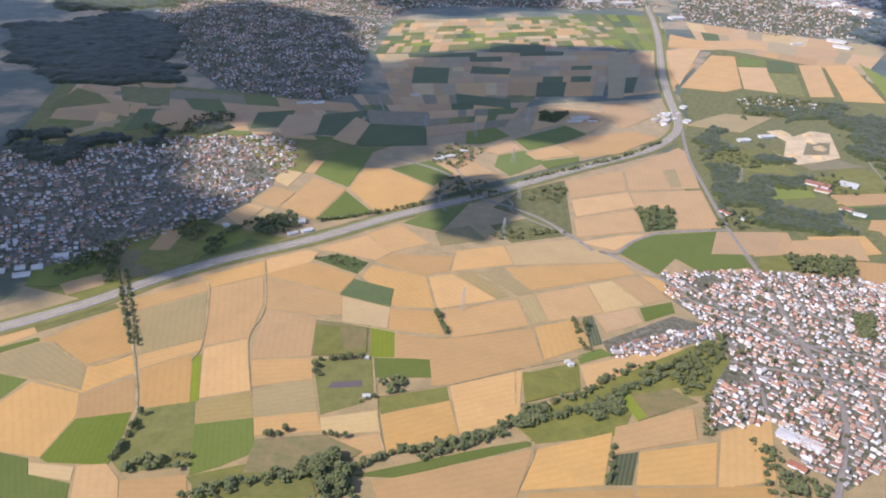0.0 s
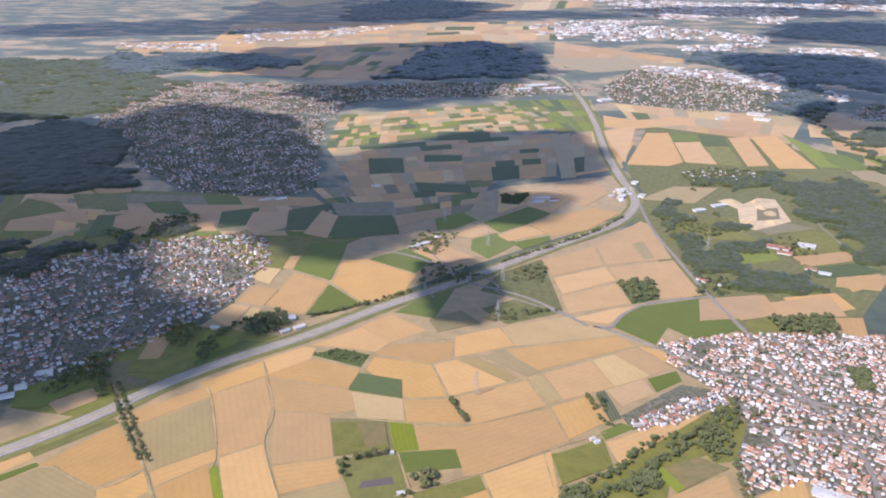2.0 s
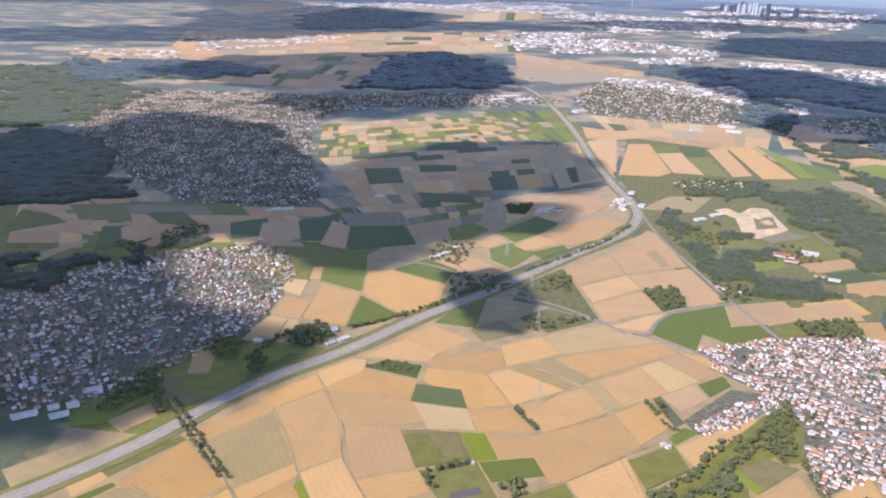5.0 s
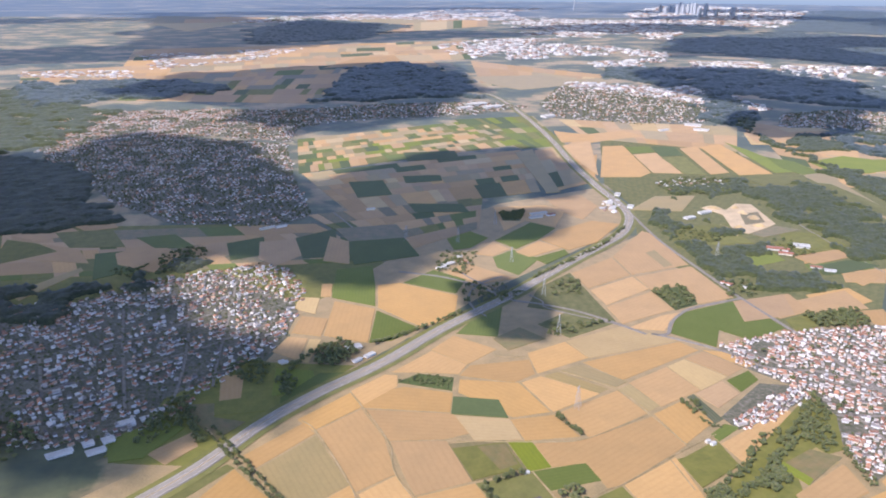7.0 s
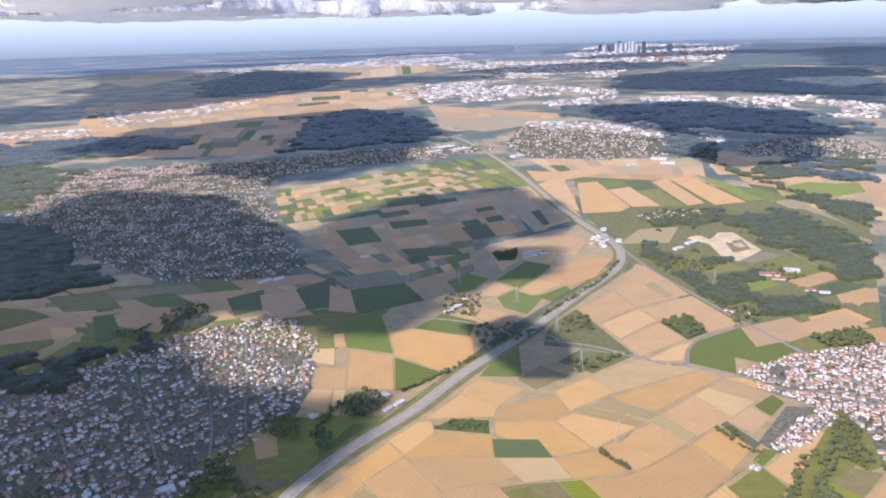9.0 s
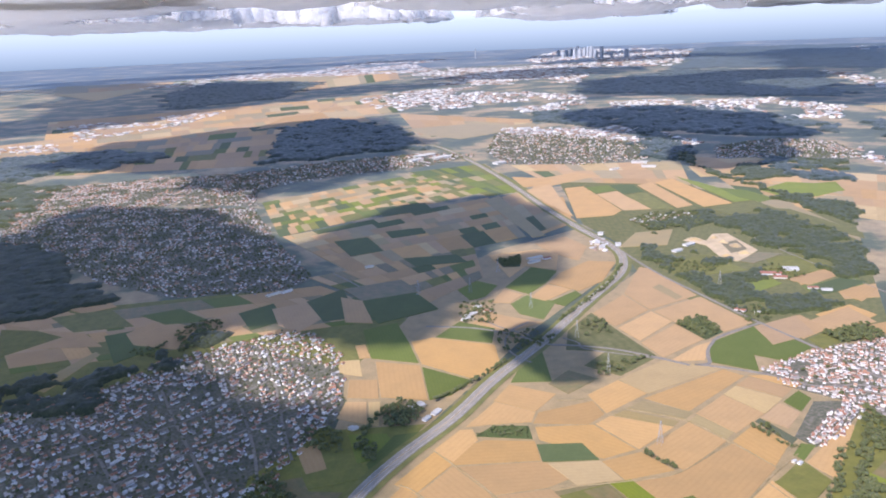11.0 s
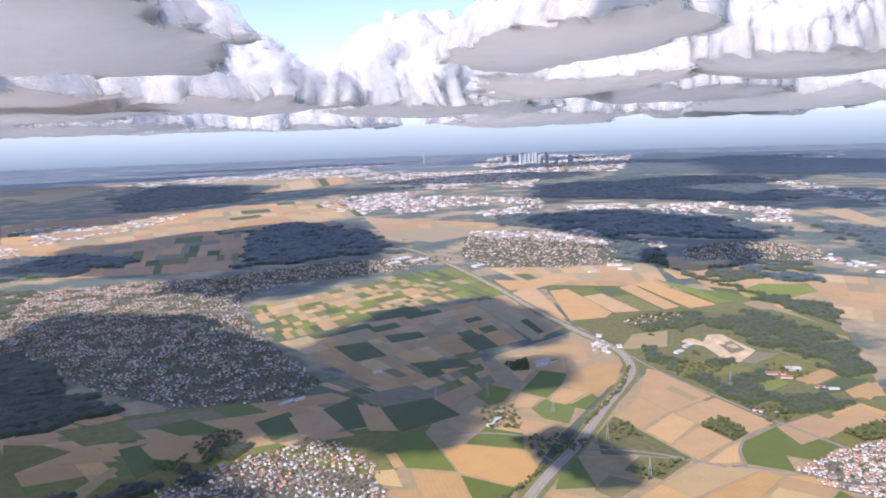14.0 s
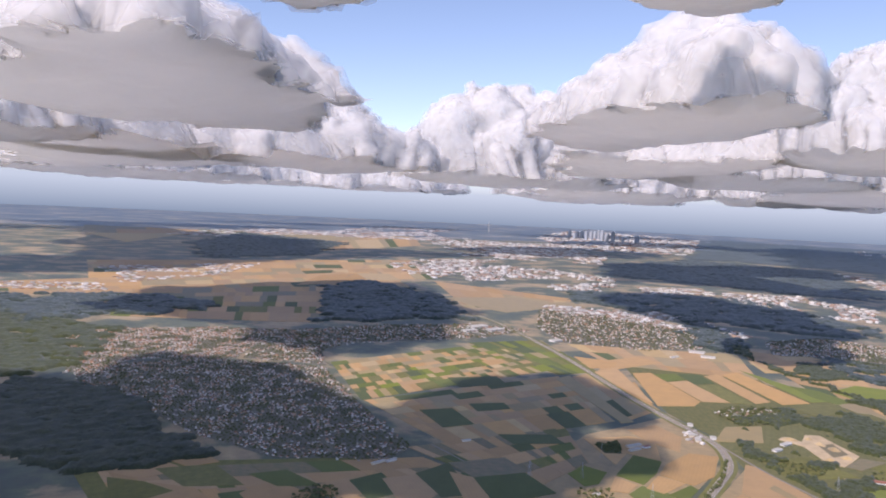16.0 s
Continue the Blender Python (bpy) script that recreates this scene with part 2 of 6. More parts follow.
def parcels(palette, cols, rows, a, b, c, d):
    """Narrow plots side by side: the quadrilateral a b c d cut into uneven columns and rows."""
    ZONE[0] += 1
    rng = random.Random(100 + ZONE[0])
    a, b, c, d = (Vector(p) for p in (a, b, c, d))
    at = lambda u, v: (a.lerp(b, u)).lerp(d.lerp(c, u), v)  # noqa: E731
    zone = tagged(slab("field_strip_belt", [a, b, c, d], 0.03 + ZONE[0] * 0.001, VERGE), "belt of narrow farmland plots on grass", "farmland", kind="structure")
    back = zone.matrix_world.inverted()
    v = 0.0
    for r in range(rows):
        v1 = min(1.0, v + rng.uniform(0.7, 1.3) / rows) if r < rows - 1 else 1.0
        u, i = -rng.uniform(0, 0.5) / cols, 0
        while u < 1:
            w = rng.choice((0.6, 0.8, 1.0, 1.5, 2.2)) / cols
            u0, u1 = max(0, u), min(1, u + w)
            if u1 - u0 > 0.25 / cols and v1 - v > 0.2 / rows:
                ob = slab("parcel", [at(u0, v), at(u1, v), at(u1, v1), at(u0, v1)], 0.09 + 0.02 * rng.random(), CROPS[rng.choice(PALETTES[palette])], gap=-0.02)
                ob.parent, ob.matrix_parent_inverse = zone, back
            u += w
        v = v1


def ribbon(name, pts, width, z, material, smooth=6, closed=False):
    """A road strip with edges along a rounded line."""
    pts = [Vector((*p, 0)) for p in pts]
    line = []
    for i in range(len(pts) - 1):
        p0, p1, p2, p3 = pts[max(i - 1, 0)], pts[i], pts[i + 1], pts[min(i + 2, len(pts) - 1)]
        for k in range(smooth):
            t = k / smooth
            line.append(0.5 * (2 * p1 + (p2 - p0) * t + (2 * p0 - 5 * p1 + 4 * p2 - p3) * t * t + (3 * p1 - p0 - 3 * p2 + p3) * t ** 3))
    line.append(pts[-1])
    verts, faces = [], []
    for i, p in enumerate(line):
        q = (line[min(i + 1, len(line) - 1)] - line[max(i - 1, 0)]).normalized()
        s = Vector((-q.y, q.x, 0)) * width / 2
        e = Vector((-q.y, q.x, 0)) * min(0.25, width * 0.12)
        verts += [p + s + e, p + s + Vector((0, 0, z)), p - s + Vector((0, 0, z)), p - s - e]
        if i:
            j = 4 * i
            faces += [(j - 4 + k, j - 3 + k, j + 1 + k, j + k) for k in range(3)]
    faces = [f[::-1] for f in faces]
    return new(name, mesh_of(name, verts, faces, [material])), line


def ico(level):
    bm = bmesh.new()
    bmesh.ops.create_icosphere(bm, subdivisions=level, radius=1)
    v = np.array([x.co[:] for x in bm.verts])
    f = np.array([[x.index for x in y.verts] for y in bm.faces])
    bm.free()
    return v, f


ICO1, ICO2 = ico(1), ico(2)


def clumps(centres, radii, seed, squash=0.85, base=ICO1):
    """Many small rough balls of leaves as one lot of vertices and faces."""
    rng = np.random.default_rng(seed)
    v0, f0 = base
    n = len(centres)
    c, r = np.asarray(centres, float), np.asarray(radii, float)
    v = v0[None] * r[:, None, None] * rng.uniform(0.72, 1.22, (n, len(v0), 1))
    v[:, :, 2] *= squash
    v = v + c[:, None]
    f = f0[None] + (np.arange(n) * len(v0))[:, None, None]
    return v.reshape(-1, 3), f.reshape(-1, 3)


def inside(pts, poly):
    x, y = pts[:, 0], pts[:, 1]
    ok = np.zeros(len(pts), bool)
    for (x0, y0), (x1, y1) in zip(poly, poly[1:] + poly[:1]):
        if y0 != y1:
            ok ^= ((y0 > y) != (y1 > y)) & (x < (x1 - x0) * (y - y0) / (y1 - y0) + x0)
    return ok


def spread(poly, step, seed, jitter=0.45, angle=0.0):
    """Places inside a polygon, on a shaken grid."""
    rng = np.random.default_rng(seed)
    p = np.array(poly, float)
    mid, r = p.mean(0), np.hypot(*(p - p.mean(0)).T).max()
    sx, sy = step if isinstance(step, tuple) else (step, step)
    gx, gy = np.meshgrid(np.arange(-r, r, sx), np.arange(-r, r, sy))
    g = np.stack([gx.ravel(), gy.ravel()], 1)
    g += rng.uniform(-1, 1, g.shape) * jitter * np.array([sx, sy])
    ca, sa = math.cos(angle), math.sin(angle)
    g = g @ np.array([[ca, sa], [-sa, ca]]) + mid
    return g[inside(g, [tuple(q) for q in poly])]


def along(pts, step, seed, wide=0.3):
    rng = np.random.default_rng(seed)
    out = []
    for a, b in zip(pts, pts[1:]):
        a, b = np.array(a, float), np.array(b, float)
        k = max(1, int(np.hypot(*(b - a)) / step))
        for i in range(k):
            out.append(a + (b - a) * (i + rng.random()) / k + rng.normal(0, wide, 2))
    return np.array(out)


def crown_mesh(seed, height, width, lots):
    rng = np.random.default_rng(seed)
    d = rng.normal(size=(lots, 3))
    d /= np.linalg.norm(d, axis=1)[:, None]
    d[:, 2] = np.where(d[:, 2] < -0.55, -d[:, 2], d[:, 2])
    k = rng.uniform(0.45, 1.0, (lots, 1)) ** 0.6
    c = d * k * np.array([width, width, height * 0.42]) * (1 + 0.25 * np.sin(3 * d[:, :1] + seed))
    c[:, 2] += height * 0.6
    v, f = clumps(c, rng.uniform(0.14, 0.27, lots) * width * 1.15, seed)
    return mesh_of("crown", v, f, [LEAVES])


def trunk_mesh(seed, height):
    rng = random.Random(seed)
    verts, faces = [], []

    def limb(a, b, r0, r1, sides=6):
        k = len(verts)
        up = (b - a).normalized()
        u = up.orthogonal().normalized()
        w = up.cross(u)
        for p, r in ((a, r0), (b, r1)):
            for s in range(sides):
                q = 2 * math.pi * s / sides
                verts.append(p + (u * math.cos(q) + w * math.sin(q)) * r)
        faces.extend((k + s, k + (s + 1) % sides, k + sides + (s + 1) % sides, k + sides + s) for s in range(sides))

    fork = Vector((0, 0, height * 0.35))
    limb(Vector((0, 0, -0.03)), fork, height * 0.05, height * 0.034)
    for i in range(4):
        q = i * 1.6 + rng.random()
        limb(fork, fork + Vector((math.cos(q) * height * 0.2, math.sin(q) * height * 0.2, height * rng.uniform(0.25, 0.4))), height * 0.026, height * 0.01, 5)
    return mesh_of("trunk", verts, faces, [BARK])


TREE_KINDS = []
for s, (hh, ww) in enumerate(((1.5, 0.62), (1.2, 0.6), (1.9, 0.7), (0.9, 0.5), (1.6, 0.85))):
    TREE_KINDS.append((crown_mesh(s, hh, ww, 95), trunk_mesh(s, hh)))


def tree(x, y, rng, size=1.0):
    k = rng.randrange(len(TREE_KINDS))
    ob = new("tree")
    ob.empty_display_size = 0.3
    ob.matrix_world = pose(x, y, 0.05, 0, 0, rng.uniform(0, 360)) @ Matrix.Diagonal((size, size, size * rng.uniform(0.85, 1.15), 1))
    part("trunk", TREE_KINDS[k][1], ob)
    part("crown", TREE_KINDS[k][0], ob)
    return tagged(ob, "broadleaf tree with a dense dark green crown", "tree", "field trees")


def trees(places, seed, size=1.0):
    rng = random.Random(seed)
    for x, y in places:
        tree(x, y, rng, size * rng.uniform(0.65, 1.2))


def thicket(name, label, places, seed, size=1.0):
    """A stand of trees too dense to count."""
    rng = np.random.default_rng(seed)
    places = np.asarray(places, float).reshape(-1, 2)
    places = places[rng.random(len(places)) < 0.95]
    n, k = len(places), 12
    if n == 0:
        return None
    h = (0.45 + 0.95 * rng.random(n) ** 1.3) * size
    d = rng.normal(size=(n, k, 3))
    d /= np.linalg.norm(d, axis=2)[:, :, None]
    d[:, :, 2] = np.abs(d[:, :, 2]) - 0.3
    c = d * (h[:, None, None] * np.array([0.42, 0.42, 0.4]))
    c[:, :, :2] += np.asarray(places)[:, None]
    c[:, :, 2] += h[:, None] * 0.58
    v, f = clumps(c.reshape(-1, 3), (rng.uniform(0.13, 0.29, (n, k)) * h[:, None]).ravel(), seed)
    return tagged(new(name, mesh_of(name, v, f, [LEAVES])), label, "woodland", kind="stuff")


def forest(poly, seed, step=1.6, high=1.6, patchy=-1.0, material=CANOPY):
    """A closed canopy: a sheet of crowns that rises from the ground at the wood's edge."""
    rng = np.random.default_rng(seed)
    p = np.array(poly, float)
    lo, hi = p.min(0) - 5 * step, p.max(0) + 5 * step
    nx, ny = (np.ceil((hi - lo) / step).astype(int) + 1)
    gx, gy = np.meshgrid(np.arange(nx), np.arange(ny))
    g = np.stack([gx.ravel(), gy.ravel()], 1) * step + lo
    shake = np.array([[noise.noise((x / (9 * step), y / (9 * step), k + seed)) for k in (0.0, 7.3)] for x, y in g]) * 7 * step
    ok = inside(g + shake, [tuple(q) for q in poly])
    ok &= noise_mask(g, seed + 9, 11.0) > patchy
    z = np.where(ok, high * rng.uniform(0.3, 1.2, len(g)), -0.2)
    g = g + rng.uniform(-0.32, 0.32, g.shape) * step
    v = np.column_stack([g, z])
    q = (gy[:-1, :-1] * nx + gx[:-1, :-1]).ravel()
    q = q[ok[q] | ok[q + 1] | ok[q + nx] | ok[q + nx + 1]]
    f = np.column_stack([q, q + 1, q + nx + 1, q + nx])
    used = np.unique(f)
    new_id = np.zeros(len(v), int)
    new_id[used] = np.arange(len(used))
    return tagged(new("forest", mesh_of("forest", v[used], new_id[f], [material], smooth=True)), "dense dark green broadleaf forest", "forest", kind="stuff")


# a gabled house, unit size: walls with gables, and a roof with eaves
WALL_V = np.array([(-.5, -.5, 0), (.5, -.5, 0), (.5, .5, 0), (-.5, .5, 0), (-.5, -.5, .6), (.5, -.5, .6), (.5, .5, .6), (-.5, .5, .6), (-.5, 0, .97), (.5, 0, .97)])
WALL_Q = np.array([(0, 1, 5, 4), (2, 3, 7, 6)])
WALL_P = [(1, 2, 6, 9, 5), (3, 0, 4, 8, 7)]
ROOF_V = np.array([(-.56, -.58, .55), (.56, -.58, .55), (.56, 0, 1.0), (-.56, 0, 1.0), (.56, .58, .55), (-.56, .58, .55),
                   (-.56, -.58, .5), (.56, -.58, .5), (.56, 0, .94), (-.56, 0, .94), (.56, .58, .5), (-.56, .58, .5)])
ROOF_Q = np.array([(0, 1, 2, 3), (3, 2, 4, 5), (7, 6, 9, 8), (8, 9, 11, 10), (6, 7, 1, 0), (10, 11, 5, 4)])
ROOF_E = np.array([(6, 0, 3, 9), (9, 3, 5, 11), (1, 7, 8, 2), (2, 8, 10, 4)])


def placed_houses(places, angles, sizes, seed):
    """Houses as one lot: walls and roofs, each an island of its own."""
    n = len(places)
    verts, faces, index, base = [], [], [], 0
    wf = [tuple(f) for f in WALL_Q] + WALL_P
    rf = [tuple(f) for f in ROOF_Q] + [tuple(f) for f in ROOF_E]
    for (x, y), a, (l, w, h) in zip(places, angles, sizes):
        ca, sa = math.cos(a), math.sin(a)
        for src, ff, mi in ((WALL_V, wf, 0), (ROOF_V, rf, 1)):
            v = src * (l, w, h)
            verts.append(np.column_stack([v[:, 0] * ca - v[:, 1] * sa + x, v[:, 0] * sa + v[:, 1] * ca + y, v[:, 2] + 0.04]))
            faces += [tuple(i + base for i in f) for f in ff]
            index += [mi] * len(ff)
            base += len(v)
    return np.concatenate(verts), faces, index


STREETS = []


def house_spots(poly, seed, row=2.3, step=1.55, angle=0.3, keep=0.86, gap=-0.55):
    """Rows of plots, back to back along parallel streets that bend a little."""
    rng = np.random.default_rng(seed)
    g = spread(poly, (step, row), seed, 0.27, angle)
    ca, sa = math.cos(angle), math.sin(angle)
    s, t = g @ np.array([ca, sa]), g @ np.array([-sa, ca])
    g = g + np.outer(0.9 * np.sin(t / 9.0), [ca, sa]) + np.outer(1.0 * np.sin(s / 11.0 + seed), [-sa, ca])
    n = noise_mask(g, seed, 7.0)
    if STREETS:
        r = np.concatenate(STREETS)
        n = np.where(np.array([np.hypot(*(r - p).T).min() for p in g]) < 0.62, -1, n)
    g = g[(rng.random(len(g)) < keep) & (n > gap)]
    a = angle + np.where(rng.random(len(g)) < 0.3, math.pi / 2, 0) + rng.normal(0, 0.22, len(g)) + 0.09 * np.cos(g[:, 0] / 11.0)
    l, w = rng.uniform(0.7, 1.2, len(g)), rng.uniform(0.6, 0.85, len(g))
    big = rng.random(len(g)) < 0.06
    l, w = np.where(big, l * 1.7, l), np.where(big, w * 1.3, w)
    return g, a, np.column_stack([l, w, rng.uniform(0.6, 0.95, len(g))])


def noise_mask(g, seed, size):
    return np.array([noise.noise((x / size, y / size, seed * 3.7)) for x, y in g])


def town(name, label, poly, seed, angle=0.3, row=2.3, step=1.55, keep=0.86, scale=1.0, green=0.5, leaf=0.72, gap=-0.5):
    tagged(slab("town_ground", poly, 0.035 + 0.0011 * seed, GARDENS), "gardens and yards of a town", "ground", kind="structure")
    g, a, s = house_spots(poly, seed, row, step, angle, keep, gap)
    v, f, i = placed_houses(g, a, s * scale, seed)
    tagged(new(name, mesh_of(name, v, f, [PLASTER, TILES], i)), label, "houses", kind="stuff")
    q = spread(poly, 1.7 * scale, seed + 50, 0.5)
    q = q[(np.random.default_rng(seed).random(len(q)) < green) | (noise_mask(q, seed, 7.0) < gap + 0.08)]
    thicket("garden_trees", "garden trees and hedges between the houses", q, seed, leaf * scale)


def blocks(name, label, poly, seed, step=6.0, low=1.0, high=3.0, keep=0.7, wide=0.6, mats=None):
    """A far built-up area: plain flat-roofed blocks of uneven size."""
    rng = np.random.default_rng(seed)
    g = spread(poly, step, seed, 0.5, 0.4)
    g = g[(rng.random(len(g)) < keep) & (noise_mask(g, seed, step * 9) > -0.25)]
    verts, faces, index = [], [], []
    for k, (x, y) in enumerate(g):
        l, w = rng.uniform(0.35, 1.0, 2) * step * wide
        h, a = low + (high - low) * rng.random() ** 3, 0.4 + rng.choice([0, 1.57]) + rng.normal(0, 0.15)
        ca, sa = math.cos(a), math.sin(a)
        for z in (0, h):
            for dx, dy in ((-l, -w), (l, -w), (l, w), (-l, w)):
                verts.append((x + (dx * ca - dy * sa) / 2, y + (dx * sa + dy * ca) / 2, z + 0.03))
        b = 8 * k
        faces += [(b, b + 1, b + 5, b + 4), (b + 1, b + 2, b + 6, b + 5), (b + 2, b + 3, b + 7, b + 6), (b + 3, b, b + 4, b + 7), (b + 4, b + 5, b + 6, b + 7)]
    return tagged(new(name, mesh_of(name, verts, faces, mats or [CONCRETE])), label, "city", kind="stuff")


CLOUD_BASE = 150.0


def edge_depth(g, poly):
    """How far each place lies inside the polygon's edge (negative outside)."""
    d = np.full(len(g), 1e9)
    for p0, p1 in zip(poly, poly[1:] + poly[:1]):
        a, b = np.array(p0, float), np.array(p1, float)
        u = np.clip(((g - a) @ (b - a)) / ((b - a) @ (b - a)), 0, 1)
        d = np.minimum(d, np.hypot(*(g - a - u[:, None] * (b - a)).T))
    return np.where(inside(g, poly), d, -d)


def cloud_skin(poly, tall, seed, grow, cells, flat):
    """The skin of a cumulus: heaped domes above, a nearly level base below, closed along a ragged rim."""
    p = np.array(poly, float)
    size = np.ptp(p, axis=0).max()
    step = size / cells
    lo, hi = p.min(0) - 0.2 * size, p.max(0) + 0.2 * size
    nx, ny = np.ceil((hi - lo) / step).astype(int) + 1
    gx, gy = np.meshgrid(np.arange(nx), np.arange(ny))
    g = np.stack([gx.ravel(), gy.ravel()], 1) * step + lo
    heap = min(size * 0.16, tall * 0.75)
    d = edge_depth(g, [tuple(q) for q in poly]) + grow
    near = d > -0.14 * size
    ruff = np.zeros(len(g))
    ruff[near] = [noise.fractal(Vector((x / (size * 0.17), y / (size * 0.17), seed * 1.7)), 0.8, 2.0, 6) for x, y in g[near]]
    d = d + ruff * size * 0.055
    ok = d > 0
    puff = np.zeros((len(g), 3))
    for i in np.nonzero(ok)[0]:
        x, y = g[i]
        for k, w in enumerate((heap * 1.5, heap * 0.62, heap * 0.27)):
            f1 = noise.voronoi(Vector((x / w + seed, y / w, seed * 0.9)))[0][0]
            puff[i, k] = math.sqrt(max(0.0, 1 - min(1.0, f1 * 1.05) ** 2))
    rise = np.clip(d / (size * flat), 0, 1) ** 0.55
    far = np.zeros(len(g))
    far[ok] = [noise.noise((x / (size * 0.3), y / (size * 0.3), seed + 4.4)) for x, y in g[ok]]
    top = tall * rise * np.clip(0.62 + 0.55 * far, 0.25, 1.1) * (0.45 + 0.55 * puff[:, 0]) + heap * rise ** 0.5 * (0.42 * puff[:, 1] + 0.26 * puff[:, 2])
    low = -heap * np.clip(d / (size * 0.09), 0, 1) ** 0.6 * np.clip(0.13 + 0.16 * far + 0.05 * puff[:, 0], 0.03, 0.4)
    top, low = np.where(ok, top, 0), np.where(ok, low, 0)
    q = (gy[:-1, :-1] * nx + gx[:-1, :-1]).ravel()
    q = q[ok[q] | ok[q + 1] | ok[q + nx] | ok[q + nx + 1]]
    f = np.column_stack([q, q + 1, q + nx + 1, q + nx])
    n = len(g)
    v = np.concatenate([np.column_stack([g, top]), np.column_stack([g, low])])
    under = np.where(ok[f], f + n, f)[:, ::-1]
    f = np.concatenate([f, under])
    used = np.unique(f)
    for k, (w, amp) in enumerate(((heap * 1.1, 0.3), (heap * 0.45, 0.18), (heap * 0.2, 0.09), (heap * 0.09, 0.04))):
        push = np.array([noise.noise_vector(Vector(p / w) + Vector((seed, k * 9.1, 3.3)))[:] for p in v[used]])
        push *= np.where(used < n, 1.0, 0.3 if k < 2 else 0.1)[:, None] * (1, 1, 0.6)
        v[used] += push * heap * amp
    ids = np.zeros(len(v), int)
    ids[used] = np.arange(len(used))
    return v[used], ids[f]


def cloud(poly, tall, seed, base=CLOUD_BASE, cells=110, flat=0.2):
    """A cumulus over the given stretch of country."""
    size = np.ptp(np.array(poly, float), axis=0).max()
    v, f = cloud_skin(poly, tall, seed, -size * 0.01, cells, flat)
    ob = new("cloud")
    for name, faces in (("heap", f[:len(f) // 2]), ("base", f[len(f) // 2:])):
        used = np.unique(faces)
        ids = np.zeros(len(v), int)
        ids[used] = np.arange(len(used))
        part(name, mesh_of(name, v[used], ids[faces], [CLOUD], smooth=True), ob, "flat grey cloud base" if name == "base" else "")
    tri = v[f]
    across = np.cross(tri[:, 2] - tri[:, 0], tri[:, 3] - tri[:, 1])
    out = np.zeros_like(v)
    for k in range(4):
        np.add.at(out, f[:, k], across)
    out /= np.linalg.norm(out, axis=1)[:, None] + 1e-9
    for off in (0.007, 0.015):
        used = np.unique(f[:len(f) // 2])
        ids[used] = np.arange(len(used))
        part("veil", mesh_of("veil", (v + out * size * off * (1, 1, 0.6))[used], ids[f[:len(f) // 2]], [VEIL], smooth=True), ob, "thin misty cloud edge")
    ob.matrix_world = pose(0, 0, base)
    return tagged(ob, "heaped white cumulus cloud with a flat grey base", "cloud", "cumulus clouds")


def shading_cloud(poly, tall, seed, base=CLOUD_BASE, **more):
    """The cloud whose shadow falls on that stretch of ground."""
    k = base / SUN_FROM.z
    return cloud([(x + SUN_FROM.x * k, y + SUN_FROM.y * k) for x, y in poly], tall, seed, base, **more)


def oval(x, y, length, width, turn=0.0, n=14):
    a = radians(turn)
    ring = [(math.cos(q) * length / 2, math.sin(q) * width / 2) for q in (2 * math.pi * i / n for i in range(n))]
    return [(x + u * math.cos(a) - w * math.sin(a), y + u * math.sin(a) + w * math.cos(a)) for u, w in ring]


# ---- ground ----
bm = bmesh.new()
bmesh.ops.create_circle(bm, cap_ends=True, segments=96, radius=4850)
me = bpy.data.meshes.new("ground")
bm.to_mesh(me)
bm.free()
me.materials.append(GROUND)
tagged(new("ground", me), "open farmland plain reaching to the horizon", "ground", kind="structure")

# distant woods and farmland towards the horizon, coloured bluish to look hazy
HAZED_WOODS = mottled_material("hazed_woods", [(0.40, (0.03, 0.045, 0.042)), (0.52, (0.06, 0.075, 0.055)), (0.60, (0.2, 0.165, 0.1)), (0.72, (0.3, 0.24, 0.14))], 0.006, haze_sheen=0.17, detail=9, fine=0.03, fine_mix=0.4)
verts, faces = [], []
for i in range(97):
    q = 2 * math.pi * i / 96
    verts += [(r * math.cos(q), r * math.sin(q), z) for r, z in ((2150 + 150 * math.sin(7 * q), 0.0), (2400, 0.3), (4800, 0.3))]
    if i:
        faces += [(3 * i - 3 + k, 3 * i - 2 + k, 3 * i + 1 + k, 3 * i + k) for k in range(2)]
tagged(new("distant_country", mesh_of("distant_country", verts, [f[::-1] for f in faces], [HAZED_WOODS])), "distant woods and fields near the horizon", "ground", kind="structure")

tagged(slab("farmland", [(-84.0, 113.8), (-34.6, 153.3), (10.6, 194.2), (32.3, 209.1), (70.3, 240.7), (69.0, 179.8), (109.4, 187.1), (68.6, 86.8), (-54.9, 70.5)], 0.02, VERGE), "grass tracks between the fields", "ground", kind="structure")
tagged(slab("farmland", [(-63.7, 126.4), (-47.1, 141.9), (8.0, 197.4), (48.9, 232.1), (66.5, 251.5), (77.6, 301.0), (49.0, 289.0), (28.4, 281.1), (6.1, 259.6), (-21.2, 221.2), (-52.8, 188.2), (-47.9, 173.6), (-53.2, 160.4), (-62.6, 160.0), (-72.7, 128.5)], 0.021, VERGE), "grass tracks between the fields", "ground", kind="structure")

